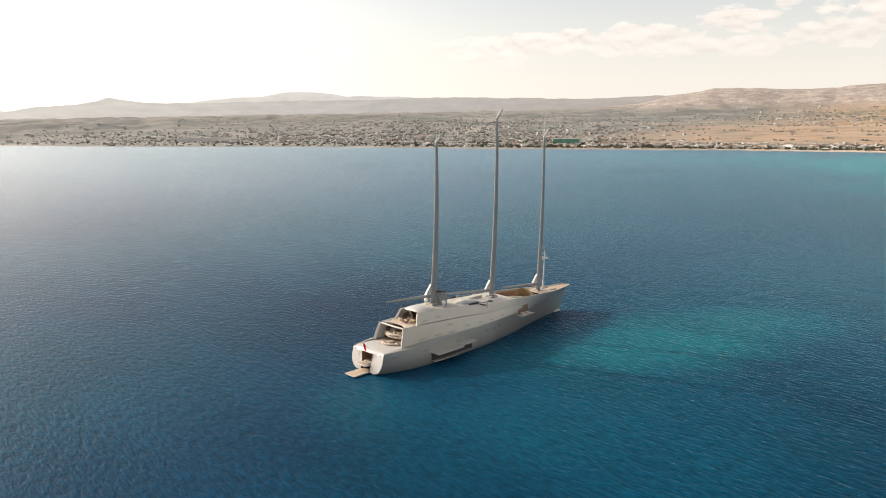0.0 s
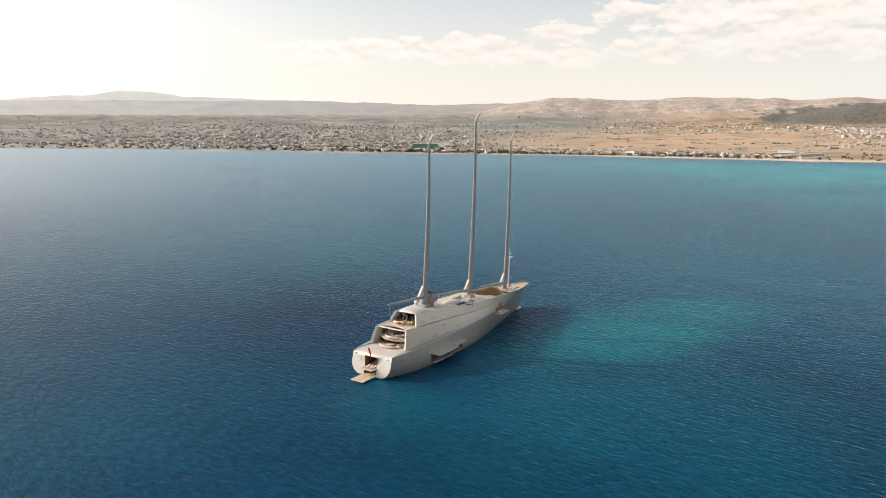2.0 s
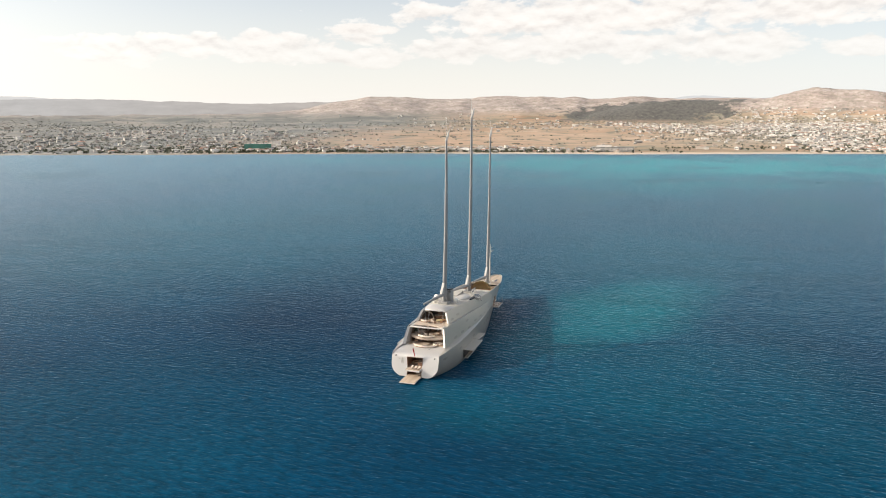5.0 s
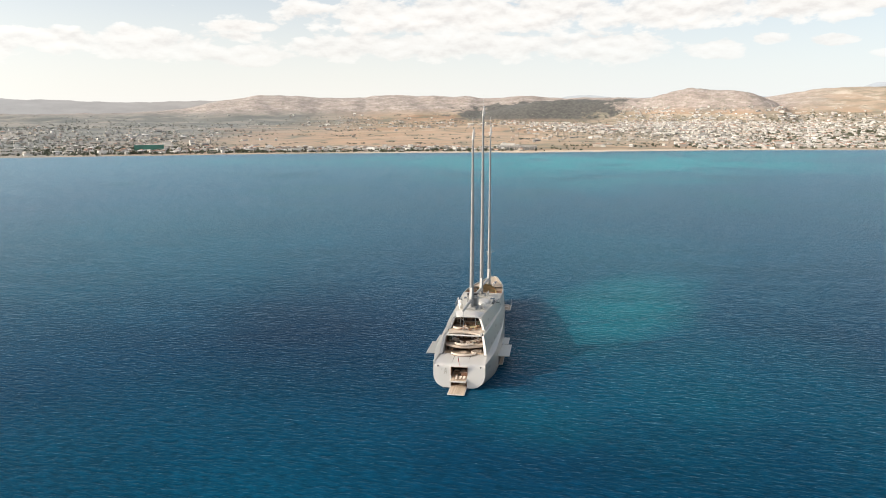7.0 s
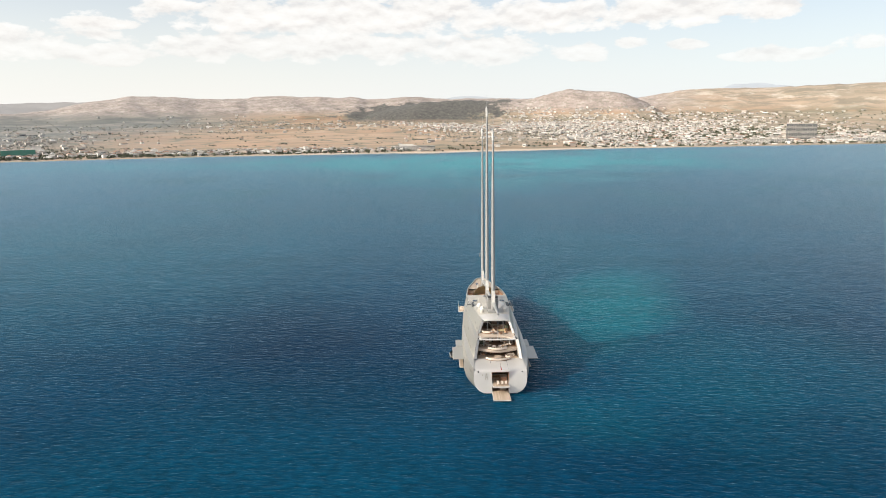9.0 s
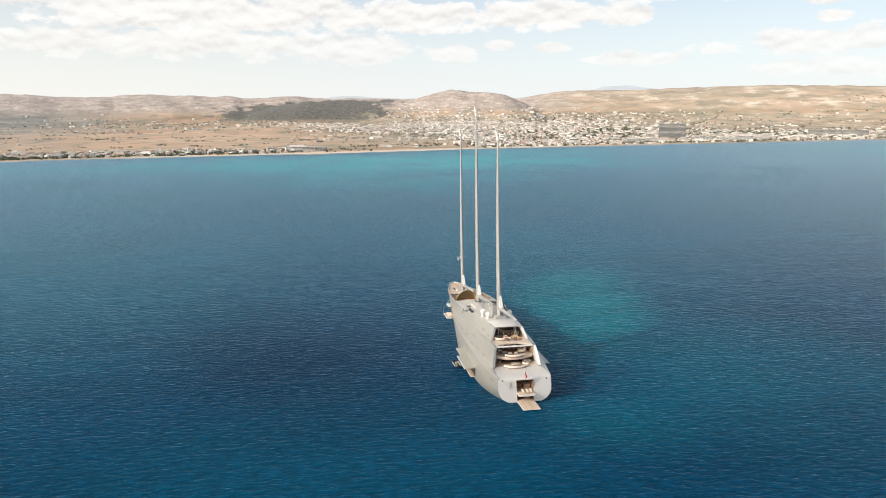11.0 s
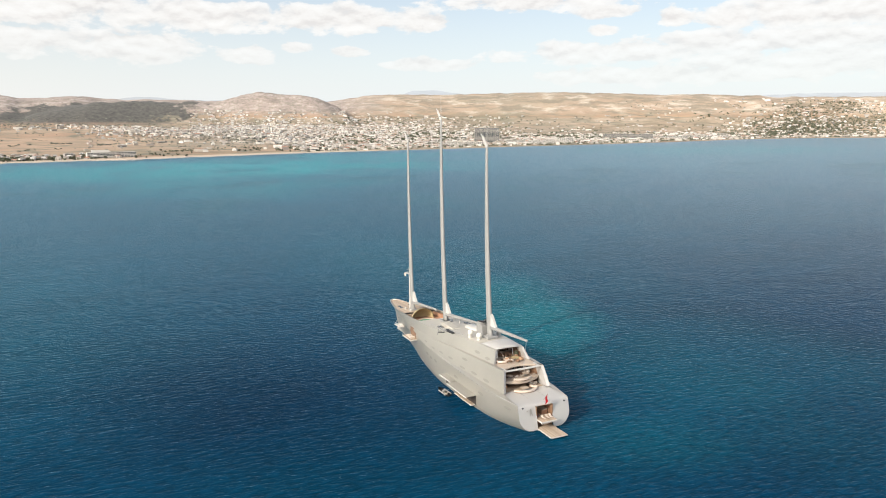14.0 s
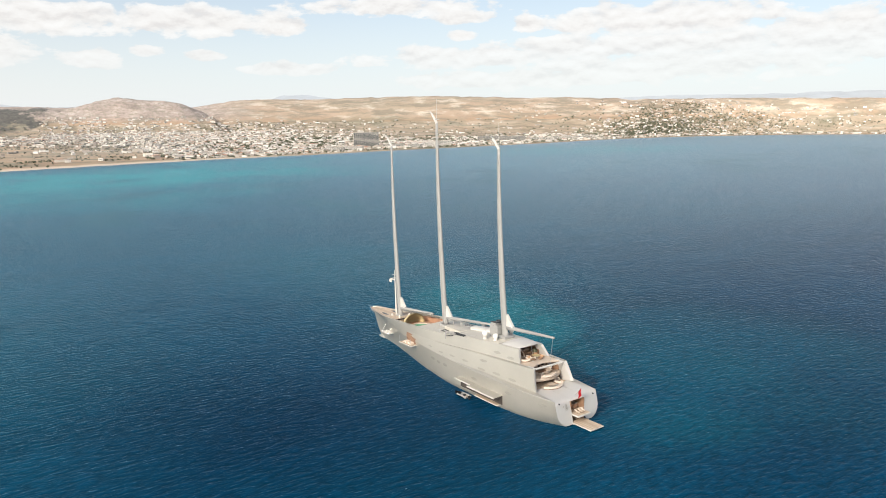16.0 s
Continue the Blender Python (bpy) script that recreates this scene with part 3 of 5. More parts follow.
HUB = (-190.0, -10.0)
COAST = [(400, 3900), (850, 2700), (1100, 2150), (1330, 1556), (1420, 1250), (1520, 1000), (1640, 650), (1700, 330), (1740, 60), (1810, -180),
         (1890, -480), (1930, -800), (1985, -1100), (2030, -1500), (2110, -2000), (2230, -2500), (2260, -2950), (2150, -3350), (1950, -3750)]
coast_az = [math.degrees(math.atan2(y - HUB[1], x - HUB[0])) for x, y in COAST]
coast_r = [math.hypot(x - HUB[0], y - HUB[1]) for x, y in COAST]
shore_of = curve_y(sorted(zip(coast_az, coast_r)))
RIDGE = curve_y(sorted([(95, 112), (60, 116), (40, 118), (34, 122), (30, 136), (28, 160), (26.5, 192), (25.2, 206), (24, 220), (23.2, 232),
                        (19.8, 222), (16.4, 212), (13.7, 230), (10.2, 224), (7, 218), (5.7, 208), (2.8, 220), (-0.3, 206), (-4.7, 205), (-8, 190), (-14, 190), (-15.5, 205), (-17, 225),
                        (-19, 244), (-21, 246), (-24, 244), (-27.7, 252), (-31.3, 258), (-34.4, 256), (-37, 250), (-39.3, 242), (-43.7, 238), (-46.3, 232),
                        (-49, 218), (-56, 215), (-60, 207), (-66, 198), (-95, 190)]))
MIDDLE = curve_y(sorted([(95, 150), (76, 161), (74, 182), (72, 193), (70.3, 212), (69.3, 236), (68.4, 220), (67, 206), (65, 198), (61, 200), (56, 205), (50, 204),
                         (46.9, 212), (43.7, 213), (40, 204), (37, 200), (34.4, 188), (30.5, 190), (28, 196), (26, 200), (24, 190), (20, 150), (10, 100)]))
HILL = curve_y(sorted([(8, 0), (6.5, 85), (5, 130), (3, 165), (1, 182), (-2, 186), (-5, 190), (-7, 200), (-8.7, 228), (-10, 238), (-12, 234), (-13.5, 222), (-15, 180), (-16.5, 110), (-18, 0)]))
FAR = curve_y(sorted([(95, 100), (72, 100), (64, 200), (61, 224), (58.4, 236), (55.8, 262), (53.6, 256), (51.8, 232), (47, 222), (43, 150), (4, 150), (-2, 224), (-5, 205), (-18, 205), (-20.5, 238), (-21.7, 270),
                      (-23.4, 272), (-25.5, 250), (-30, 200), (-44, 200), (-48, 232), (-52, 240), (-58, 236), (-63, 241), (-68, 238), (-95, 230)]))
SLOPE = [(-80, -5), (-15, -0.8), (0, 0.1), (30, 2.0), (120, 4), (500, 12), (1000, 30), (1500, 48), (2000, 70), (2600, 98), (3500, 140)]
slope_d, slope_z = [p[0] for p in SLOPE], [p[1] for p in SLOPE]


def ease(t):
    t = min(max(t, 0.0), 1.0)
    return t * t * (3 - 2 * t)


def hill_weight(az, r):
    return ease((r - 3820) / 330) * (1 - ease((r - 4230) / 260))


def land(az, r):
    """Height of the land at a bearing and a distance from the hub."""
    s = shore_of(az) + 14 * noise.noise((az * 0.7, 3.1, 0)) + 5 * noise.noise((az * 4.0, 1.1, 0))
    d = r - s
    z = float(np.interp(d, slope_d, slope_z))
    a = radians(az)
    x, y = r * math.cos(a), r * math.sin(a)
    if d > 150:
        z += ease((d - 150) / 600) * (9 * noise.fractal((x / 620, y / 620, 0), 1.0, 2.0, 4) + 4 * noise.fractal((x / 160, y / 160, 2), 0.9, 2.1, 4))
    rb = max(3900.0 + 330 * ease((9 - abs(az + 5)) / 5), s + 120)
    if r > rb:
        w = ((r - rb) / max(4720 - rb, 40.0))
        w = ease(min(w, 1.0))
        top = RIDGE(az) + 7 * noise.fractal((az / 1.3, 2.0, 7.0), 0.9, 2.0, 5)
        z = z * (1 - w) + top * w + w * (1 - w) * (75 - 30 * ease((-14 - az) / 8)) * noise.fractal((x / 240, y / 240, 5), 0.75, 2.2, 7)
    if -18 < az < 8:
        w = hill_weight(az, r)
        z = max(z, z + (HILL(az) - z) * w + w * (16 * noise.fractal((x / 150, y / 150, 9), 0.9, 2.1, 5) - 6)) if HILL(az) > z else z
    return z


def spot(az, d):
    """A place on the land: bearing, metres inland."""
    r = shore_of(az) + d
    a = radians(az)
    return Vector((HUB[0] + r * math.cos(a), HUB[1] + r * math.sin(a), land(az, r)))


bm = bmesh.new()
azs = [94 - 0.3 * i for i in range(622)]
steps = [-60, -25, -8, 0, 8, 18, 32, 55, 90, 140, 200] + [200 + 62 * i for i in range(1, 60)]
rows = []
for az in azs:
    s = shore_of(az)
    row = []
    for k, d in enumerate(steps):
        f = min(1.0, (4730 - s) / 3858.0) if d > 200 else 1.0
        r = s + (200 + (d - 200) * f if d > 200 else d)
        a = radians(az)
        row.append((HUB[0] + r * math.cos(a), HUB[1] + r * math.sin(a), land(az, r)))
    rows.append(row)
loft(bm, rows)
tagged(part("ground", bm, M_LAND, smooth=True), "dry tan coastal plain rising to chalky hills", "land", kind="structure")

def range_of_hills(crest, r0, first, last, rough, seed):
    """A far range, ring-shaped round the bay."""
    bm = bmesh.new()
    rows = []
    for i in range(481):
        az = first + (last - first) * i / 480
        a = radians(az)
        h = crest(az) + rough * noise.fractal((az / 1.6, 0, seed), 0.9, 2.0, 5)
        rows.append([(HUB[0] + r * math.cos(a), HUB[1] + r * math.sin(a), z) for r, z in ((r0, 20), (r0 + 6, h * 0.7), (r0 + 14, h), (r0 + 30, h - 30))])
    loft(bm, rows)
    return bm


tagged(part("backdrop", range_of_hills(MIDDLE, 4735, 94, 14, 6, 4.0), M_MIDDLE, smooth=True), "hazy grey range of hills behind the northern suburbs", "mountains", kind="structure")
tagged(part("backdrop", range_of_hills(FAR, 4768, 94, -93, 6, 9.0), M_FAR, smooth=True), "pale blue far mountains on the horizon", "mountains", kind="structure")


# ---------------------------------------------------------------- the yacht
yacht = thing("sailing_yacht", "huge silver-grey three-masted sailing yacht at anchor, with open shell doors", "yacht")

Y_WL = curve_y([(7.2, 5.6), (16, 9.4), (27, 11.9), (42, 12.6), (60, 12.4), (82, 9.7), (107, 4.5), (121, 1.8), (134, 0.05)])
Y_LOW = curve_y([(7.6, 8.0), (16, 10.4), (27, 12.3), (42, 12.6), (60, 12.5), (82, 10.1), (107, 5.2), (121, 2.4), (135, 0.05)])
Y_MID = curve_y([(8.2, 9.35), (16, 11.1), (27, 12.4), (42, 12.6), (60, 12.5), (82, 10.6), (107, 6.2), (121, 3.4), (137, 0.05)])
Y_C1 = curve_y([(9.2, 9.7), (20, 11.2), (30, 12.05), (50, 12.3), (75, 11.5), (95, 9.8), (107, 8.0), (121, 5.0), (133, 1.9), (140, 0.05)])
Z_C1 = curve_y([(9.2, 8.8), (30, 8.9), (60, 9.4), (90, 10.0), (120, 10.2), (140, 10.4)])
Y_B1 = curve_y([(18.8, 9.1), (26, 9.75), (32, 10.2), (45, 11.1), (60, 11.75), (75, 11.45), (85, 10.85), (95, 9.8), (107, 8.0), (121, 5.0), (133, 1.9), (140, 0.05)])
Z_B1 = curve_y([(18.8, 9.3), (32, 9.6), (45, 9.8), (60, 9.75), (75, 9.8), (90, 10.02), (120, 10.22), (140, 10.42)])
Y_L2 = curve_y([(21.2, 7.75), (28, 8.4), (42, 9.35), (55, 9.9), (69, 10.25), (82, 10.15), (95, 9.55), (107, 8.35), (121, 5.9), (133, 3.1), (138, 1.5), (141.2, 0.05)])
Z_L2 = curve_y([(21.2, 16.3), (28, 16.1), (42, 15.5), (55, 14.8), (69, 13.8), (82, 13.1), (95, 12.9), (107, 12.6), (121, 12.0), (133, 11.6), (141.2, 11.4)])
Y_T2 = curve_y([(29, 7.2), (42, 8.15), (55, 9.0), (69, 9.75), (82, 10.1), (95, 9.54), (107, 8.34), (121, 5.9), (133, 3.1), (138, 1.5), (141.2, 0.05)])
Z_T2 = curve_y([(29, 16.2), (42, 15.7), (55, 14.98), (69, 13.92), (82, 13.15), (95, 12.92), (107, 12.62), (121, 12.02), (133, 11.62), (141.2, 11.42)])
Y_SH = curve_y([(31, 5.6), (45, 6.6), (51, 7.2), (60, 7.85), (68, 8.4), (77, 9.0), (89, 9.25), (97, 9.0), (110, 8.05), (122, 6.55), (132, 4.3), (138, 3.0), (141.0, 1.9), (142.1, 0.9), (142.4, 0.05)])
Z_SH = curve_y([(31, 20.4), (45, 19.95), (51, 19.5), (60, 18.7), (68, 17.8), (77, 16.9), (89, 16.3), (105, 15.1), (120, 13.7), (132, 13.0), (142.4, 12.8)])


def spaced(x0, x1, n):
    return [x0 + (x1 - x0) * i / n for i in range(n + 1)]


def band(bm, curves, n, side):
    """Skin between lines along the ship, each (first x, last x, half-breadth, height)."""
    rows = []
    for x0, x1, fy, fz in curves:
        rows.append([(x, side * (fy(x) if callable(fy) else fy), fz(x) if callable(fz) else fz) for x in spaced(x0, x1, n)])
    loft(bm, rows)


# lower hull, both flanks and the keel
bm = bmesh.new()
for side in (1, -1):
    band(bm, [(9.0, 130, 0.0, -3.0), (7.4, 132, lambda x: Y_WL(x) * 0.85, -1.5), (7.2, 134, Y_WL, 0.0), (7.6, 135, Y_LOW, 1.6), (8.2, 137, Y_MID, 4.5), (9.2, 140, Y_C1, Z_C1)], 90, side)
bmesh.ops.remove_doubles(bm, verts=bm.verts, dist=0.02)
hull = part("hull", bm, M_HULL, yacht, smooth=True)
# upper flanks in two tiers, each set back behind a narrow lit ledge that dies out towards the bow
for side in (1, -1):
    bm = bmesh.new()
    band(bm, [(9.2, 140, Y_C1, lambda x: Z_C1(x) + 0.01), (9.2, 140, lambda x: Y_C1(x) - 0.12 * ease((92 - x) / 30), lambda x: Z_C1(x) + 0.12 * ease((92 - x) / 30) + 0.012),
              (18.8, 140, Y_B1, Z_B1)], 90, side)
    part("shelf", bm, M_HULL, yacht, "narrow sloping ledge along the chine")
    bm = bmesh.new()
    band(bm, [(18.8, 140, Y_B1, Z_B1), (20.0, 140.6, lambda x: (Y_B1(x) + Y_L2(x)) / 2 + 0.10, lambda x: (Z_B1(x) + Z_L2(x)) / 2), (21.2, 141.2, Y_L2, Z_L2)], 90, side)
    part("topside", bm, M_HULL, yacht, smooth=True)
    # end face of the flank, folded inwards
    bm = bmesh.new()
    loft(bm, [[(18.8, side * 9.1, 9.3), (20.0, side * 8.52, 12.8), (21.2, side * 7.75, 16.3)],
              [(19.3, side * 8.1, 9.2), (20.5, side * 7.55, 12.7), (21.6, side * 6.85, 16.2)],
              [(24.0, side * 7.9, 8.9), (24.6, side * 7.4, 12.6), (25.2, side * 6.8, 16.1)]])
    part("end_panel", bm, M_STERN, yacht, "pale folded end panel")
    # ledge and the top storey's side
    bm = bmesh.new()
    band(bm, [(21.2, 141.2, Y_L2, Z_L2), (21.2, 141.2, lambda x: Y_L2(x) - 0.1 * ease((90 - x) / 30), lambda x: Z_L2(x) + 0.1 * ease((90 - x) / 30) + 0.002),
              (24.5, 141.2, lambda x: Y_T2(x) if x > 29 else 6.9 + 0.3 * (x - 24.5) / 4.5, lambda x: Z_T2(x))], 80, side)
    part("ledge", bm, M_HULL, yacht, "upper ledge along the flank")
    bm = bmesh.new()
    band(bm, [(29.0, 141.2, Y_T2, Z_T2), (30.0, 141.8, lambda x: (Y_T2(x) + Y_SH(x)) / 2 + 0.06, lambda x: (Z_T2(x) + Z_SH(x)) / 2), (31.0, 142.4, Y_SH, Z_SH)], 80, side)
    part("upper_side", bm, M_HULL, yacht, smooth=True)
    bm = bmesh.new()
    loft(bm, [[(29.0, side * 7.2, 16.1), (31.0, side * 5.6, 20.4)], [(29.4, side * 6.35, 16.1), (31.3, side * 4.75, 20.35)], [(33.5, side * 6.3, 16.1), (35.0, side * 4.7, 20.3)]])
    part("end_panel", bm, M_STERN, yacht, "pale folded end panel")
    # bulwark's inner face and rail
    bm = bmesh.new()
    band(bm, [(84, 142.2, Y_SH, lambda x: Z_SH(x) + 0.02), (84, 141.8, lambda x: max(Y_SH(x) - 0.4, 0.02), lambda x: Z_SH(x) + 0.02),
              (84, 141.4, lambda x: max(Y_SH(x) - 0.5, 0.02), lambda x: Z_SH(x) - 1.1)], 50, side)
    part("bulwark", bm, M_HULL, yacht)

# transom: sloping plate with rounded lower corners, open in the middle for the stern garage
def transom_x(z):
    return 7.15 + 0.2 * z + 0.004 * z * z


def transom_low(y):
    u = min(max((abs(y) - 4.9) / 4.8, 0), 1)
    return 0.3 + 4.9 * (1 - math.sqrt(max(0.0, 1 - u * u)))


CROWN = [(9.45, 8.45), (10.1, 8.72), (11.5, 8.82), (14.0, 8.86), (17.0, 8.88), (21.0, 8.88), (30.0, 8.88)]
for side in (1, -1):
    bm = bmesh.new()
    rows = []
    for y in spaced(3.0, 9.68, 30):
        lo = transom_low(y)
        row = [(transom_x(z), side * y, z) for z in spaced(lo, 8.0, 8)]
        row += [(x, side * y * (1 + (Y_C1(x) / 9.7 - 1) * (y / 9.68)), z) for x, z in CROWN]
        rows.append(row)
    loft(bm, rows)
    part("transom_panel", bm, M_STERN, yacht, smooth=True)
bm = bmesh.new()
loft(bm, [[(transom_x(z), y, z) for z in (7.7, 8.0)] + [(x, y, z) for x, z in CROWN] for y in spaced(-3, 3, 6)])
part("aft_deck", bm, M_STERN, yacht, "pale grey plated aft deck", smooth=True)
for name, z0, z1 in (("transom_sill", 0.0, 0.5),):
    bm = bmesh.new()
    loft(bm, [[(transom_x(z), y, z) for z in (z0, z1)] for y in spaced(-3, 3, 6)])
    part(name, bm, M_STERN, yacht)
for side in (1, -1):
    bm = bmesh.new()
    loft(bm, [[(x, side * (Y_C1(x) - o), Z_C1(x) + h) for o, h in ((0.0, -0.05), (0.04, 0.12), (0.3, 0.12), (0.5, -0.05))] for x in spaced(9.6, 20.5, 12)], caps=True)
    part("aft_bulwark", bm, M_STERN, yacht)

# stern garage: two levels in a recess
for name, b, mat in (("garage_side", (8.2, 17.8, 3.0, 3.15, 0.5, 7.8), M_BROWN), ("garage_side", (8.2, 17.8, -3.15, -3.0, 0.5, 7.8), M_BROWN),
                     ("garage_back", (17.8, 18.0, -3.15, 3.15, 0.5, 7.8), M_BROWN), ("garage_roof", (8.9, 18, -3.15, 3.15, 7.7, 7.85), M_CREAM),
                     ("garage_floor", (7.0, 18, -3.0, 3.0, 0.4, 0.75), M_BROWN), ("garage_shelf", (5.0, 17.8, -3.0, 3.0, 3.2, 3.7), M_WHITE)):
    part(name, cube(*b, bevel=0.03), mat, yacht)
bm = cube(-0.6, 8.4, -3.1, 3.1, 0.45, 0.8, bevel=0.06)
platform = part("swim_platform", bm, M_WHITE, yacht, "folded-down cream swim platform")
part("planking", cube(-0.45, 8.3, -2.95, 2.95, 0.8, 0.83), M_TEAK, platform)
for i in range(6):
    part("step", cube(9.0 + i * 0.45, 9.6 + i * 0.45, -2.2, 0.0, 0.75 + i * 0.4, 0.95 + i * 0.4), M_CREAM, yacht)
part("shelf_planking", cube(5.3, 14.5, -2.8, 2.8, 3.7, 3.73), M_TEAK, yacht)

# storeys: decks with bowed after edges, near-black linings behind painted as interior shade
def bowed_deck(x_side, x_mid, half, x_front, z, thick):
    bm = bmesh.new()
    edge = []
    for i in range(21):
        y = -half + 2 * half * i / 20
        edge.append((x_side - (x_side - x_mid) * (1 - (y / half) ** 2), y))
    rows = [[(x, y, z - thick) for x, y in edge], [(x - 0.12, y, z - thick * 0.5) for x, y in edge], [(x, y, z) for x, y in edge], [(x_front, y, z) for x, y in edge], [(x_front, y, z - thick) for x, y in edge]]
    loft(bm, rows + [rows[0]])
    return bm


part("middle_deck", bowed_deck(23.8, 20.9, 7.5, 46, 12.1, 1.0), M_CREAM, yacht)
part("upper_deck", bowed_deck(22.9, 25.6, 6.85, 60, 16.1, 0.6), M_CREAM, yacht)
part("roof_beam", bowed_deck(21.5, 21.3, 6.85, 22.1, 16.25, 0.45), M_WHITE, yacht)
for side in (1, -1):
    part("beam_return", cube(22.0, 25.4, side * 6.5 - 0.35, side * 6.5 + 0.35, 15.85, 16.2, None, 0.04), M_WHITE, yacht)
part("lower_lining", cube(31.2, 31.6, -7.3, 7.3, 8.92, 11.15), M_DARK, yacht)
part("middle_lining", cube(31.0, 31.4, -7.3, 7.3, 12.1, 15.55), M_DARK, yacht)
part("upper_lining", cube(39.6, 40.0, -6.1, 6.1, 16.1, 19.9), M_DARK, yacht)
for x, z0, z1, half in ((31.1, 8.92, 11.1, 7.0), (30.9, 12.1, 15.5, 6.9), (39.5, 16.1, 19.9, 5.6)):
    for k in range(7):
        y = half * (k - 3) / 3
        part("mullion", cube(x - 0.12, x + 0.1, y - 0.09, y + 0.09, z0, z1), M_BROWN, yacht)
    part("door_leaf", cube(x - 0.06, x + 0.1, -1.1, 1.1, z0, z0 + 2.2), M_BROWN, yacht)
for side in (1, -1):
    part("saloon_side", cube(24.5, 38, side * 7.3 - 0.08, side * 7.3 + 0.08, 8.8, 15.6), M_BROWN, yacht)
    part("saloon_side", cube(33.0, 44, side * 5.7 - 0.08, side * 5.7 + 0.08, 16.0, 18.6), M_BROWN, yacht)
    for x, y in ((25.5, 5.0), (28.5, 6.4)):
        part("column", bar((x, side * y, 8.8), (x + 0.6, side * y, 15.0), 0.16), M_STEEL, yacht)
    part("column", bar((33.6, side * 3.2, 16.1), (34.6, side * 3.0, 20.3), 0.12), M_STEEL, yacht)
part("floor_planking", cube(21.0, 37.4, -7.6, 7.6, 8.8, 8.92), M_TEAK, yacht)
for x0, x1, half, z in ((25.0, 31.1, 7.4, 8.92), (25.4, 30.9, 7.2, 12.1), (31.5, 39.5, 5.9, 16.1)):
    part("saloon_floor", cube(x0, x1, -half, half, z, z + 0.012), M_BROWN, yacht)

# roof with its rounded visor over the upper storey
bm = bmesh.new()
loft(bm, [[(x, y * (Y_SH(x) - 0.02), Z_SH(x) + 0.55 * ease((92 - x) / 30) * (1 - y * y) - 0.02) for y in spaced(-1, 1, 16)] for x in spaced(38, 89.8, 46)])
part("roof", bm, M_TOP, yacht, "broad pale grey cambered roof deck", smooth=True)
bm = bmesh.new()
rows = []
for x, z, h in ((32.2, 20.35, 4.9), (32.3, 20.75, 4.95), (33.4, 21.15, 5.15), (35.4, 21.5, 5.5), (37.6, 21.55, 5.8), (39.6, 21.2, 6.05), (40.8, 20.6, 6.2)):
    rows.append([(x + 0.5 * abs(y) ** 3, y * h, z - (z - 20.15) * abs(y) ** 3) for y in spaced(-1, 1, 18)])
rows.append([(40.6, y * 6.1, 20.05) for y in spaced(-1, 1, 18)])
rows.append([(32.6, y * 4.8, 20.05) for y in spaced(-1, 1, 18)])
loft(bm, rows + [rows[0]])
part("visor", bm, M_STERN, yacht, "rounded pale grey roof visor", smooth=True)
for side in (1, -1):
    bm = bmesh.new()
    loft(bm, [[(x, side * (Y_SH(x) - o), Z_SH(x) + h) for o, h in ((0.0, 0.0), (0.1, 0.1), (0.8, 0.12), (1.3, -0.1))] for x in spaced(31.0, 42, 8)], caps=True)
    part("roof_edge", bm, M_HULL, yacht)

# fore deck, with the sunken lounge between the fore and main masts
bm = bmesh.new()
loft(bm, [[(x, y * max(Y_SH(x) - 0.45, 0.03), Z_SH(x) - 0.45) for y in spaced(-1, 1, 10)] for x in spaced(111, 142, 26)])
part("fore_deck", bm, M_TEAK, yacht, "weathered teak fore deck")
bm = bmesh.new()
loft(bm, [[(x, y * (Y_SH(x) - 0.6), 11.9) for y in spaced(-1, 1, 10)] for x in spaced(90, 111, 16)])
part("lounge_floor", bm, M_LOUNGE, yacht, "warm brown timber lounge floor")
for side in (1, -1):
    bm = bmesh.new()
    band(bm, [(89.9, 111.2, lambda x: Y_SH(x) - 0.55, lambda x: Z_SH(x) - 1.0), (89.9, 111.2, lambda x: Y_SH(x) - 0.65, 11.9)], 16, side)
    part("lounge_side", bm, M_LOUNGE, yacht)
part("lounge_bulkhead", cube(89.7, 89.95, -8.7, 8.7, 11.8, 15.9), M_LOUNGE, yacht)
part("lounge_bulkhead", cube(111.1, 111.35, -7.5, 7.5, 11.8, 13.3), M_CREAM, yacht)
bm = bmesh.new()
loft(bm, [[(99.6 + r * 4.9 * math.cos(a), r * 4.3 * math.sin(a), z) for a in spaced(0, 2 * math.pi, 32)] for r, z in ((0.02, 12.35), (0.9, 12.35))])
part("pool", bm, M_POOL, yacht, "oval green glass-floored pool")
bm = bmesh.new()
loft(bm, [[(99.6 + r * 4.9 * math.cos(a), r * 4.3 * math.sin(a), z) for a in spaced(0, 2 * math.pi, 32)] for r, z in ((0.9, 12.2), (0.92, 12.65), (1.1, 12.65), (1.12, 11.9))])
part("pool_rim", bm, M_CREAM, yacht)
bm = bmesh.new()
for grow in (1.0, 0.95):
    rows = []
    for k in spaced(0, 1, 9):
        e = math.pi / 2 * k
        rows.append([(105.6 + 4.6 * grow * math.sin(e) * math.sin(a), -5.4 * grow * math.cos(a), 11.9 + 5.0 * grow * math.sin(a) * math.cos(e)) for a in spaced(0.0, math.pi, 20)])
    loft(bm, rows)
part("lounge_shell", bm, M_GOLD, yacht, "gold half-dome shell sheltering the lounge", smooth=True)

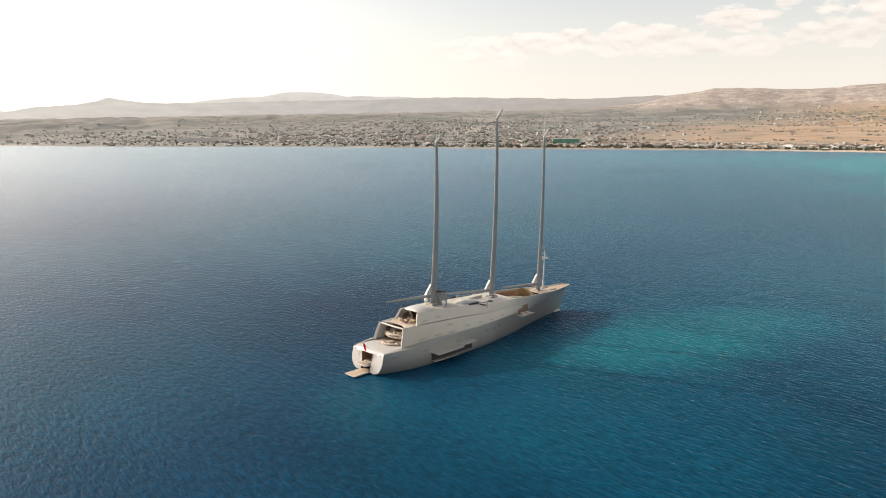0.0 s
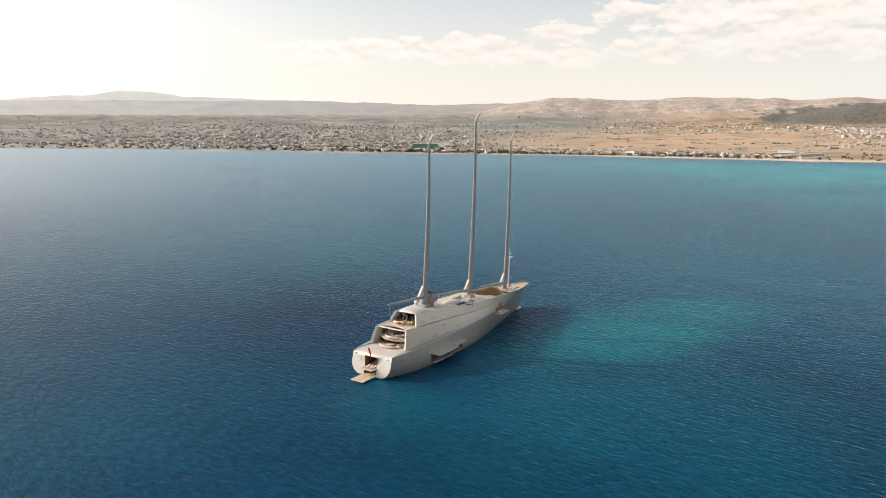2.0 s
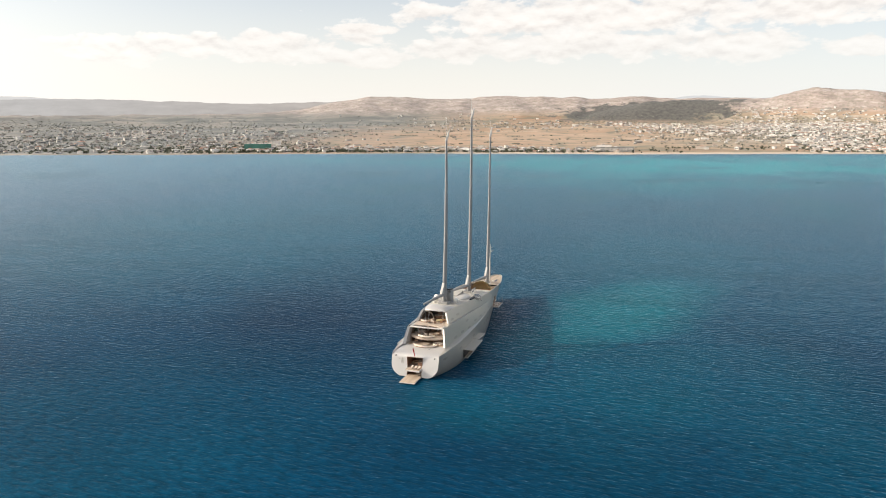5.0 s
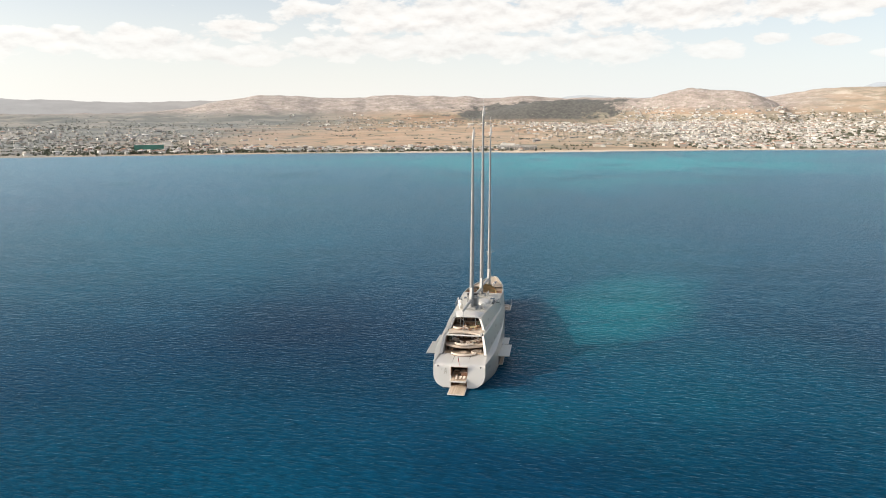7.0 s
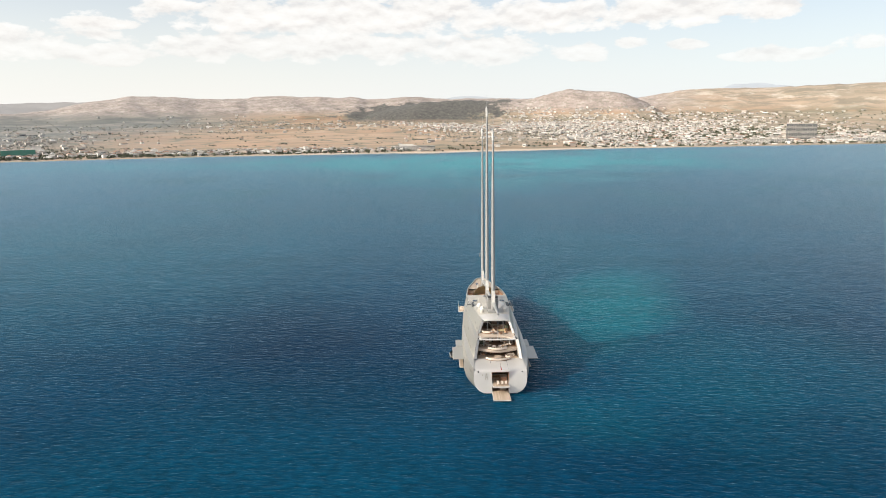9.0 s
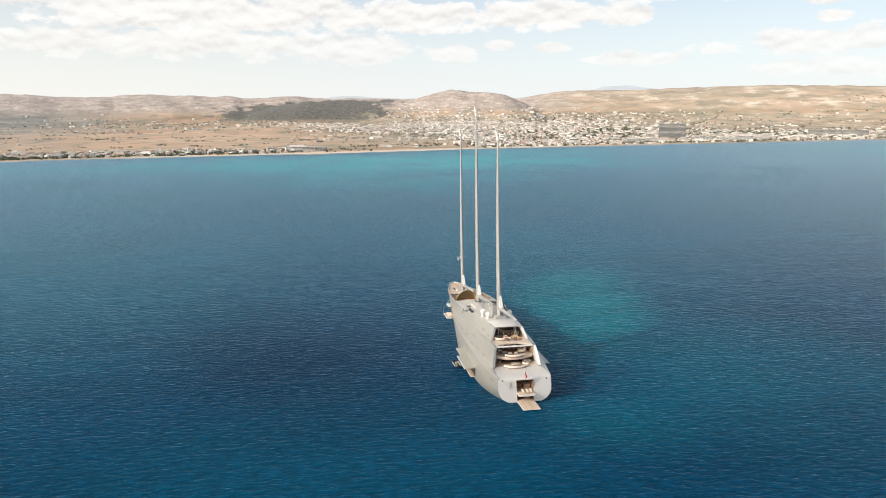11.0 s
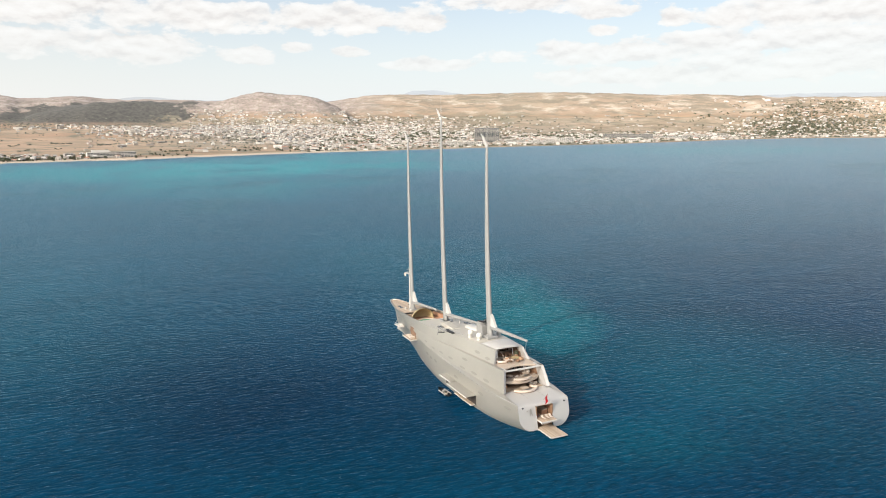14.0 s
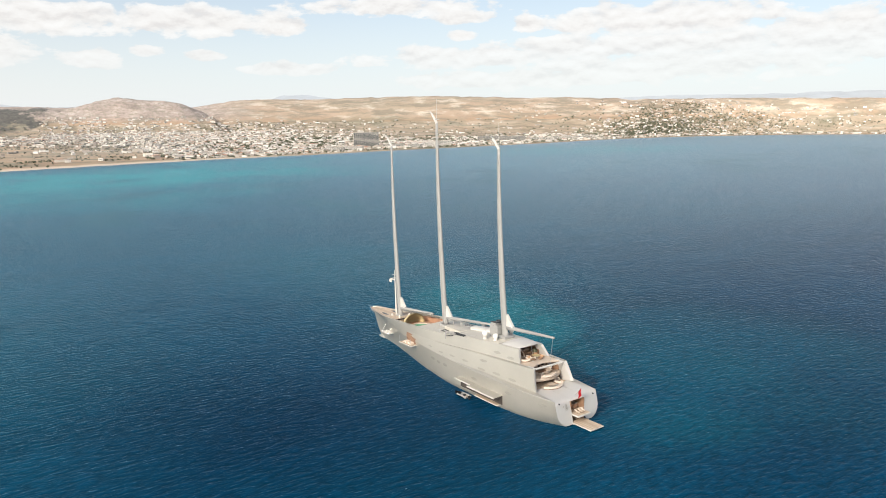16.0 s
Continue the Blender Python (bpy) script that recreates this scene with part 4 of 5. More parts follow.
# bow: anchor pocket hatches and the bulbous forefoot
for x, y in ((125.0, 2.6), (125.0, -2.6)):
    part("mooring_hatch", cube(x - 3.2, x + 3.2, y - 0.55, y + 0.55, Z_SH(125) - 0.46, Z_SH(125) - 0.33, bevel=0.05), M_GLASS, yacht)
bm = bmesh.new()
rows = []
for x, r in ((125, 0.3), (129, 1.2), (132, 1.5), (134.5, 1.3), (136.0, 0.7), (136.4, 0.1)):
    rows.append([(x, r * 0.8 * math.cos(a), -0.6 + r * math.sin(a)) for a in spaced(0, 2 * math.pi, 14)])
loft(bm, rows)
part("bulbous_bow", bm, M_HULL, yacht, smooth=True)

# fold-down mooring platform at the port bow
perch = part("mooring_platform", cube(115.5, 121.5, 4.2, 7.6, 6.3, 6.6, None, 0.06), M_WHITE, yacht, "folded-out white mooring platform")
for x in (115.8, 121.2):
    part("platform_stay", bar((x, 7.4, 6.5), (x, 5.4, 9.6), 0.08, n=6), M_STEEL, perch)
part("bollard", bar((118.5, 6.4, 6.6), (118.5, 6.4, 7.7), 0.35, 0.25, 10), M_WHITE, perch)
# flush windows along the topsides, hardly darker than the paint
def on_side(x, f, side, out=0.05):
    """A place on the lower tier's flank: along the ship and f of the way up."""
    y = Y_B1(x) + (Y_L2(x) - Y_B1(x)) * f + 0.20 * (1 - abs(2 * f - 1))
    return (x, side * (y + out), Z_B1(x) + (Z_L2(x) - Z_B1(x)) * f)


def on_tier(x, f, side, out=0.05):
    """A place on the upper tier's side."""
    y = Y_T2(x) + (Y_SH(x) - Y_T2(x)) * f + 0.12 * (1 - abs(2 * f - 1))
    return (x, side * (y + out), Z_T2(x) + (Z_SH(x) - Z_T2(x)) * f)


def on_hull(x, f, side, out=0.05):
    """A place on the lower hull, between the mid line and the chine."""
    return (x, side * (Y_MID(x) + (Y_C1(x) - Y_MID(x)) * f + out), 4.5 + (Z_C1(x) - 4.5) * f)


def oval_window(where, x, f, w, h, side):
    bm = bmesh.new()
    rim = [where(x + w * math.cos(a), f + h * math.sin(a), side, 0.06) for a in spaced(0, 2 * math.pi, 16)[:-1]]
    rim2 = [where(x + 0.9 * w * math.cos(a), f + 0.88 * h * math.sin(a), side, 0.09) for a in spaced(0, 2 * math.pi, 16)[:-1]]
    loft(bm, [rim, rim2], True)
    bm.faces.new([bm.verts.new(p) for p in rim2])
    part("flush_window", bm, M_FLUSH, hull)


for side in (1, -1):
    for x, f, w in ((29.9, 0.16, 1.9), (37.8, 0.18, 2.0), (45.6, 0.12, 2.0), (45.4, 0.68, 2.0), (55.0, 0.3, 1.8), (63.0, 0.3, 1.7), (70.3, 0.24, 1.6), (78.0, 0.4, 1.4)):
        oval_window(on_side, x, f, w, 0.075, side)
    for x, f, w in ((33.7, 0.22, 1.7), (40.7, 0.36, 1.8)):
        oval_window(on_tier, x, f, w, 0.11, side)
    for x, f, w in ((14.1, 0.5, 1.9), (29.3, 0.45, 1.8), (48.1, 0.4, 1.7), (66.6, 0.42, 1.5), (71.5, 0.38, 1.4), (75.7, 0.44, 1.4)):
        oval_window(on_hull, x, f, w, 0.11, side)

# shell doors amidships, opened outwards over the water, with fold-down landings
for side in (1, -1):
    # each opening is a flat dark sheet on the hull, painted as inner shade
    bm = bmesh.new()
    loft(bm, [[(x, side * (Y_MID(x) + 0.06), z) for x in spaced(32, 56, 12)] for z in (1.3, 4.7)])
    part("shell_opening", bm, M_DARK, yacht)
    door = part("shell_door", cube(32.0, 47.0, min(side * 12.4, side * 16.6), max(side * 12.4, side * 16.6), 4.7, 4.95, None, 0.05), M_HULL, yacht, "raised shell door")
    part("door_edge", cube(31.9, 47.05, min(side * 16.6, side * 16.8), max(side * 16.6, side * 16.8), 4.55, 5.0), M_WHITE, door)
    door = part("shell_door", cube(47.2, 56.3, min(side * 12.3, side * 15.1), max(side * 12.3, side * 15.1), 4.8, 5.05, None, 0.05), M_HULL, yacht, "raised shell door")
    part("door_edge", cube(47.1, 56.4, min(side * 15.1, side * 15.3), max(side * 15.1, side * 15.3), 4.65, 5.1), M_WHITE, door)
    landing = part("landing", cube(33.0, 46.0, min(side * 11.5, side * 14.2), max(side * 11.5, side * 14.2), 0.9, 1.2, None, 0.05), M_WHITE, yacht, "fold-down white landing")
    part("planking", cube(33.2, 45.8, min(side * 12.4, side * 14.0), max(side * 12.4, side * 14.0), 1.2, 1.23), M_TEAK, landing)
    # forward balcony
    balcony = part("balcony", cube(89.0, 98.0, min(side * 8.2, side * 13.2), max(side * 8.2, side * 13.2), 8.2, 8.55, None, 0.06), M_WHITE, yacht, "folded-out white balcony")
    part("planking", cube(89.3, 97.7, min(side * 9.2, side * 12.9), max(side * 9.2, side * 12.9), 8.55, 8.58), M_TEAK, balcony)
    bm = bmesh.new()
    loft(bm, [[(x, side * (y(x) + 0.14), z) for x in spaced(89.5, 97.5, 8)] for z, y in ((8.6, lambda x: Y_MID(x) + (Y_C1(x) - Y_MID(x)) * 0.75), (10.2, Y_C1), (12.3, Y_L2))])
    part("balcony_opening", bm, M_BROWN, yacht)
    for x in (89.3, 97.7):
        part("balcony_stay", bar((x, side * 13.0, 8.4), (x, side * 13.0, 11.4), 0.09, n=6), M_STEEL, balcony)
    for i in range(2):
        part("balcony_lounger", cube(91 + i * 3.2, 93.1 + i * 3.2, min(side * 10.0, side * 12.0), max(side * 10.0, side * 12.0), 8.58, 9.2, None, 0.1), M_CLOTH, balcony)
    # folded crane at the deck edge
    davit = part("davit_base", cube(60.0, 66.0, min(side * 6.9, side * 7.9), max(side * 6.9, side * 7.9), 18.3, 19.1, None, 0.15), M_BLACK, yacht)
    part("davit_arm", bar((65.0, side * 8.0, 18.5), (70.2, side * 9.0, 18.5), 0.3, 0.22, 8), M_MAST, davit)
    part("davit_hook", bar((70.2, side * 9.0, 18.5), (68.9, side * 10.1, 16.2), 0.22, 0.14, 8), M_MAST, davit)
    part("davit_ram", bar((66.0, side * 8.4, 17.9), (69.0, side * 9.6, 17.2), 0.2, 0.16, 8), M_BLACK, davit)

# transom badge and name as plain bars
for y0, y1, z0, z1, lean in ((5.4, 5.7, 5.2, 7.4, 0.35), (4.5, 4.8, 5.2, 7.4, -0.35), (4.7, 5.5, 5.9, 6.15, 0), (6.3, 6.7, 6.6, 7.0, 0)):
    bm = bmesh.new()
    loft(bm, [[(transom_x(z) - 0.17, (y0 + y1) / 2 + k * (y1 - y0) / 2 - lean * (z - z0) / (z1 - z0) * 1.1, z) for k in (-1, 1)] for z in (z0, z1)])
    part("badge_bar", bm, M_FLUSH, yacht)
for y in (8.0, -8.0):
    part("fairlead", bar((transom_x(7.9) - 0.2, y, 7.9), (transom_x(7.9) + 0.1, y, 7.9), 0.28, n=10), M_BLACK, yacht)


# masts with rotating booms
def mast(foot, head, z0, z1, boom_end, boom_z0, boom_z1, chord):
    bm = bmesh.new()
    rows = []
    for k in range(25):
        t = k / 24
        c = chord * (1 - 0.58 * t ** 1.5)
        x = foot + (head - foot) * (1 - (1 - t) ** 2)
        rows.append([(x + c * 0.5 * math.cos(a), c * 0.28 * math.sin(a), z0 + (z1 - z0) * t) for a in spaced(0, 2 * math.pi, 16)[:-1]])
    loft(bm, rows, True, True)
    m = part("mast", bm, M_MAST, yacht, smooth=True)
    bm = bmesh.new()
    tube(bm, (head - 0.2, 0, z1 - 0.4), (head + 3.2, 0, z1 + 3.4), 0.55, 0.4, 8)
    part("masthead", bm, M_WHITE, m)
    part("masthead_tip", bar((head + 3.0, 0, z1 + 3.2), (head + 4.6, 0, z1 + 4.3), 0.25, 0.12, 6), M_STEEL, m)
    part("aerial", bar((head, 0, z1), (head, 0, z1 + 9), 0.09, 0.05, 5), M_STEEL, m)
    part("spreader", bar((head - 0.1, -1.3, z1 + 1.2), (head - 0.1, 1.3, z1 + 1.2), 0.09, 0.09, 5), M_STEEL, m)
    part("mast_foot", bar((foot, 0, z0 - 2.2), (foot, 0, z0 + 1.6), chord * 0.6, chord * 0.48, 14), M_MAST, m)
    bm = bmesh.new()
    rows = []
    for t in spaced(0, 1, 10):
        x = foot - 1 + (boom_end - foot + 1) * t
        z = boom_z0 + (boom_z1 - boom_z0) * t
        w, h = 0.75 - 0.35 * t, 0.8 - 0.4 * t
        rows.append([(x, w * math.cos(a), z + h * math.sin(a)) for a in spaced(0, 2 * math.pi, 12)[:-1]])
    loft(bm, rows, True, True)
    b = part("boom", bm, M_MAST, m, "pale grey boom swung over the centreline", smooth=True)
    bm = bmesh.new()
    z = boom_z0
    loft(bm, [[(foot - chord * 0.3, y, z + 5.0), (foot - chord * 0.3, y, z - 0.5), (foot - 4.8, y, z + 0.3)] for y in (-0.5, 0.5)], True, True)
    part("gooseneck_fairing", bm, M_WHITE, m)
    return m


mast(44.8, 48.8, 20.0, 90.0, 19.6, 24.6, 26.4, 3.15)
mast(82.3, 86.8, 16.0, 99.3, 52.3, 20.2, 23.8, 3.15)
mast(116.9, 121.1, 12.8, 89.7, 91.1, 17.2, 19.8, 2.9)
part("boom_crutch", bar((20.2, 0, 26.0), (21.6, 0, 16.2), 0.08, n=8), M_STEEL, yacht)

# signal mast on the fore deck
pole = part("signal_mast", bar((120.6, -0.3, 12.0), (121.9, -0.4, 33.5), 0.5, 0.16, 10), M_WHITE, yacht)
part("crosstree", bar((121.7, -2.2, 30.2), (121.7, 1.8, 30.2), 0.14, n=6), M_WHITE, pole)
part("crosstree", bar((121.8, -1.6, 31.6), (121.8, 1.0, 31.6), 0.12, n=6), M_WHITE, pole)
part("radar_scanner", cube(121.9, 124.7, -0.7, 0.1, 29.0, 29.4, None, 0.1), M_WHITE, pole)
part("pennant", cube(121.9, 123.7, 1.2, 1.26, 28.2, 29.6), M_CLOTH, pole)

# roof gear
funnel = part("funnel", cube(46.9, 51.4, -2.3, 2.3, 19.8, 24.6, None, 0.3), M_MAST, yacht, "grey twin-stack funnel ahead of the mast")
for y in (-1.35, 1.35):
    stack = part("stack", cube(47.6, 50.8, y - 0.85, y + 0.85, 24.5, 25.6, None, 0.2), M_MAST, funnel)
    part("exhaust", cube(46.6, 51.2, y - 0.7, y + 0.7, 25.6, 26.1, Matrix.Translation((48.9, 0, 25.8)) @ Matrix.Rotation(radians(9), 4, "Y") @ Matrix.Translation((-48.9, 0, -25.8)), 0.1), M_BLACK, funnel)
for x, y in ((50.3, 5.4), (45.3, 4.5), (47.0, -4.8)):
    bm = bmesh.new()
    bmesh.ops.create_uvsphere(bm, u_segments=16, v_segments=10, radius=1.0, matrix=Matrix.Translation((x, y, 21.8)))
    dome = part("radome", bm, M_DOME, yacht, "white satellite dome", smooth=True)
    part("pedestal", bar((x, y, 19.5), (x, y, 21.5), 0.8, 0.7, 12), M_WHITE, dome)
bm = bmesh.new()
rows = []
for t in spaced(0, 1, 16):
    w = 2.6 * (1 - abs(2 * t - 1) ** 3.5) + 0.05
    h = 1.25 * (1 - abs(2 * t - 1) ** 4) + 0.05
    rows.append([(54.5 + 15.5 * t, -3.2 + w * math.cos(a), Z_SH(54.5 + 15.5 * t) + 0.3 + h * max(0.0, math.sin(a)) ** 0.7) for a in spaced(0, math.pi, 12)])
loft(bm, rows)
tagged(part("covered_tender", bm, M_WHITE, None, smooth=True), "long boat under a taut white cover on the roof", "boat cover")
part("roof_locker", cube(66.5, 77, 1.0, 4.6, 17.0, 18.6, None, 0.3), M_TOP, yacht)
for x in (76.4, 81.6):
    part("crane_post", bar((x, -3.4, 16.2), (x, -3.4, 19.2), 0.22, n=8), M_WHITE, yacht)
part("crane_beam", bar((76.2, -3.4, 19.1), (81.8, -3.4, 19.1), 0.24, n=8), M_WHITE, yacht)
part("mast_collar", cube(80.2, 84.6, -2.0, 2.0, 16.2, 17.6, None, 0.35), M_MAST, yacht)
part("mast_collar", cube(42.6, 46.6, -2.2, 2.2, 20.0, 21.4, None, 0.35), M_MAST, yacht)
part("mast_collar", cube(115.0, 118.6, -1.6, 1.6, 12.6, 13.9, None, 0.3), M_MAST, yacht)
for side in (1, -1):
    part("deck_hatch", cube(73, 76, side * 6 - 1, side * 6 + 1, 17.15, 17.55, None, 0.05), M_GLASS, yacht)
    part("side_rail", bar((54, side * 6.6, 20.0), (80, side * 8.3, 17.5), 0.06, n=5), M_STEEL, yacht)
    for i in range(7):
        x = 54 + i * 4.33
        part("stanchion", bar((x, side * (6.6 + 1.7 * i / 6), Z_SH(x) - 0.1), (x, side * (6.6 + 1.7 * i / 6), 20.0 - 2.5 * i / 6), 0.05, n=5), M_STEEL, yacht)
# winches, capstans and a coiled line round the fore mast
for x, y in ((113.6, 2.6), (113.6, -2.6), (120.5, 2.2), (120.5, -2.2)):
    part("winch", bar((x, y, Z_SH(x) - 0.45), (x, y, Z_SH(x) + 0.45), 0.5, 0.35, 10), M_WHITE, yacht)

# ensign on its raked staff
flag = thing("ensign", "red ensign on a raked staff over the stern", "flag")
part("staff", bar((9.6, 0, 8.8), (6.6, 0, 12.6), 0.09, n=8), M_STEEL, flag)
bm = bmesh.new()
loft(bm, [[(6.7 + 0.72 * h + 0.9 * w * 0.3, 0.35 * math.sin(5 * w + h) * w, 12.5 - 0.9 * h - 3.0 * w) for w in spaced(0, 1, 10)] for h in spaced(0, 1.7, 6)])
bmesh.ops.solidify(bm, geom=bm.faces[:], thickness=0.03)
part("cloth", bm, M_RED, flag)


# loose furniture on the open decks
def sofa(name, at, length, turn, mat=None):
    s = thing(name, "long cream upholstered deck sofa with a low back", "sofa", "deck sofas", pose(*at, 0, 0, turn))
    part("seat", cube(-length / 2, length / 2, -0.6, 0.6, 0.12, 0.5, None, 0.08), mat or M_CLOTH, s)
    part("backrest", cube(-length / 2, length / 2, 0.45, 0.8, 0.5, 0.95, None, 0.1), mat or M_CLOTH, s)
    for k in (-1, 1):
        part("armrest", cube(k * length / 2 - 0.15, k * length / 2 + 0.15, -0.6, 0.8, 0.12, 0.75, None, 0.06), mat or M_CLOTH, s)
    part("plinth", cube(-length / 2 + 0.1, length / 2 - 0.1, -0.5, 0.6, 0.0, 0.12), M_BROWN, s)
    return s


def round_table(at, r, mat):
    s = thing("round_table", "round deck table on a pedestal", "table", "deck tables", pose(*at))
    part("tabletop", bar((0, 0, 0.7), (0, 0, 0.78), r, n=20), mat, s)
    part("pedestal", bar((0, 0, 0.03), (0, 0, 0.7), 0.18, 0.12), M_STEEL, s)
    part("foot", bar((0, 0, 0), (0, 0, 0.05), r * 0.5, n=16), M_STEEL, s)
    return s


def armchair(at, turn, mat, label):
    s = thing("armchair", label, "chair", "deck armchairs", pose(*at, 0, 0, turn))
    part("seat", cube(-0.5, 0.5, -0.5, 0.5, 0.28, 0.55, None, 0.08), mat, s)
    part("backrest", cube(-0.5, 0.5, 0.35, 0.6, 0.5, 1.1, None, 0.08), mat, s)
    for k in (-1, 1):
        part("armrest", cube(k * 0.55 - 0.1, k * 0.55 + 0.1, -0.5, 0.55, 0.28, 0.8, None, 0.04), mat, s)
        for j in (-1, 1):
            part("leg", bar((k * 0.45, j * 0.45, 0), (k * 0.45, j * 0.45, 0.3), 0.05, n=6), M_STEEL, s)
    return s


def curved_sofa(at, r, half, turn, label):
    """A curved bench: half is half its opening in degrees; its back is on the outer rim."""
    s = thing("curved_sofa", label, "sofa", "curved sofas", pose(*at, 0, 0, turn))
    for name, r0, r1, z0, z1, mat in (("plinth", r - 0.45, r + 0.6, 0.0, 0.14, M_BROWN), ("seat", r - 0.6, r + 0.45, 0.14, 0.5, M_CLOTH), ("backrest", r + 0.4, r + 0.75, 0.3, 0.95, M_CLOTH)):
        bm = bmesh.new()
        rows = []
        for a in spaced(-radians(half), radians(half), 20):
            c, k = math.cos(a), math.sin(a)
            rows.append([(q * c, q * k, z) for q, z in ((r0, z0), (r0, z1 - 0.06), (r0 + 0.08, z1), (r1 - 0.08, z1), (r1, z1 - 0.06), (r1, z0))])
        loft(bm, rows, True, True)
        part(name, bm, mat, s)
    return s


curved_sofa((23.2, 0.0, 8.93), 5.2, 52, 180, "long curved white sofa along the aft deck's edge")
curved_sofa((22.0, -4.9, 8.93), 1.3, 120, 60, "round white lounge sofa on the aft deck")
curved_sofa((25.4, 0.0, 12.1), 4.3, 46, 180, "curved white sofa inside the middle deck's parapet")
curved_sofa((31.4, 3.0, 16.1), 2.0, 100, 200, "curved cream sofa on the upper deck")
sofa("sofa", (28.6, 4.6, 12.1), 3.4, -60)
sofa("sofa", (28.6, -4.6, 12.1), 3.4, -120)
sofa("sofa", (97.0, 6.6, 11.9), 7.0, 0, M_TAN)
sofa("sofa", (97.0, -6.6, 11.9), 7.0, 180, M_TAN)
sofa("sofa", (14.0, 1.2, 3.73), 3.0, -90, M_TAN)
for at, r, mat in (((20.6, 0.0, 8.93), 1.5, M_CREAM), ((26.5, 4.2, 8.93), 1.3, M_BROWN), ((26.5, -4.2, 8.93), 1.3, M_BROWN), ((25.2, 3.2, 12.1), 1.2, M_CREAM),
                   ((25.2, -3.2, 12.1), 1.2, M_CREAM), ((31.0, -2.4, 16.1), 1.4, M_GOLD), ((28.4, 1.5, 16.1), 1.0, M_BROWN), ((93.5, 3.0, 11.9), 1.2, M_CREAM), ((10.2, 1.2, 3.73), 0.8, M_BROWN)):
    round_table(at, r, mat)
for at, turn, mat in (((24.2, 1.2, 12.1), 90, M_CLOTH), ((24.2, -1.2, 12.1), 90, M_CLOTH), ((27.0, 5.4, 12.1), 200, M_CLOTH), ((27.0, -5.4, 12.1), -20, M_CLOTH), ((29.4, -3.9, 16.1), 20, M_TAN),
                      ((32.6, -3.6, 16.1), 140, M_TAN), ((29.6, 0.0, 16.1), 90, M_CLOTH), ((26.4, 1.8, 8.93), 60, M_TAN), ((26.4, -1.8, 8.93), 120, M_TAN), ((28.6, 3.0, 8.93), 90, M_BROWN), ((28.6, -3.0, 8.93), 90, M_BROWN), ((28.2, 5.6, 8.93), 60, M_BROWN), ((28.2, -5.6, 8.93), 120, M_BROWN), ((24.6, 5.4, 8.93), 200, M_TAN), ((24.6, -5.4, 8.93), -20, M_TAN),
                      ((29.4, 3.4, 12.1), 90, M_BROWN), ((29.4, -3.4, 12.1), 90, M_BROWN), ((29.2, 5.6, 12.1), 60, M_TAN), ((29.2, -5.6, 12.1), 120, M_TAN),
                      ((35.2, -1.0, 16.1), 90, M_BROWN), ((35.2, -2.6, 16.1), 90, M_BROWN), ((35.4, -4.4, 16.1), 110, M_BROWN), ((31.4, 0.6, 16.1), 60, M_TAN), ((28.0, -1.6, 16.1), 200, M_BROWN), ((94.0, -3.0, 11.9), 90, M_CLOTH), ((95.5, 1.0, 11.9), 40, M_TAN)):
    armchair(at, turn, mat, "low cream armchair on the open deck" if mat is M_CLOTH else "low tan leather armchair on the open deck" if mat is M_TAN else "low dark brown armchair before the saloon doors")

# drawn curtains at the saloon fronts
def curtain(x, y, z0, z1, w):
    s = thing("curtain", "gathered cream curtain at the saloon doors", "curtain", "saloon curtains")
    bm = bmesh.new()
    loft(bm, [[(x + 0.12 * math.sin(k * 2.4), y + w * (k / 16 - 0.5), z) for k in range(17)] for z in (z0, z1)])
    bmesh.ops.solidify(bm, geom=bm.faces[:], thickness=0.04)
    part("cloth", bm, M_CLOTH, s)
    part("rail", bar((x, y - w / 2 - 0.1, z1), (x, y + w / 2 + 0.1, z1), 0.04, n=6), M_STEEL, s)


for x, z0, z1, ys in ((30.6, 8.94, 11.0, (-6.3, 6.3, -2.3, 2.3)), (30.4, 12.12, 15.3, (-6.2, 6.2, -2.2, 2.2)), (39.1, 16.12, 19.6, (-4.9, 4.9))):
    for y in ys:
        curtain(x, y, z0, z1, 1.0)


def planter(at):
    s = thing("planter", "tall pale pot with a clipped green shrub", "plant", "deck planters", pose(*at))
    part("pot", bar((0, 0, 0), (0, 0, 0.8), 0.32, 0.42, 12), M_CREAM, s)
    bm = bmesh.new()
    rp = random.Random(3)
    for i in range(26):
        clump(bm, rp.uniform(-0.4, 0.4), rp.uniform(-0.4, 0.4), 1.0 + rp.uniform(0, 0.9), 0.5, rp)
    part("shrub", bm, M_LEAF, s)


for at in ((25.6, 6.2, 8.93), (25.6, -6.2, 8.93), (26.0, 6.0, 12.1), (33.8, -4.4, 16.1)):
    planter(at)

# sun loungers on the stern shelf
def lounger(at, turn):
    s = thing("sun_lounger", "low cream sun lounger with a raised back", "lounger", "stern loungers", pose(*at, 0, 0, turn))
    part("mattress", cube(-0.95, 0.45, -0.36, 0.36, 0.28, 0.42, None, 0.05), M_CLOTH, s)
    part("backrest", cube(0.0, 0.85, -0.36, 0.36, -0.06, 0.06, pose(0.45, 0, 0.36, 0, -38, 0), 0.04), M_CLOTH, s)
    part("frame", cube(-0.95, 0.95, -0.34, 0.34, 0.2, 0.27), M_BROWN, s)
    for x in (-0.85, 0.85):
        for y in (-0.3, 0.3):
            part("leg", bar((x, y, 0), (x, y, 0.22), 0.04, n=6), M_STEEL, s)


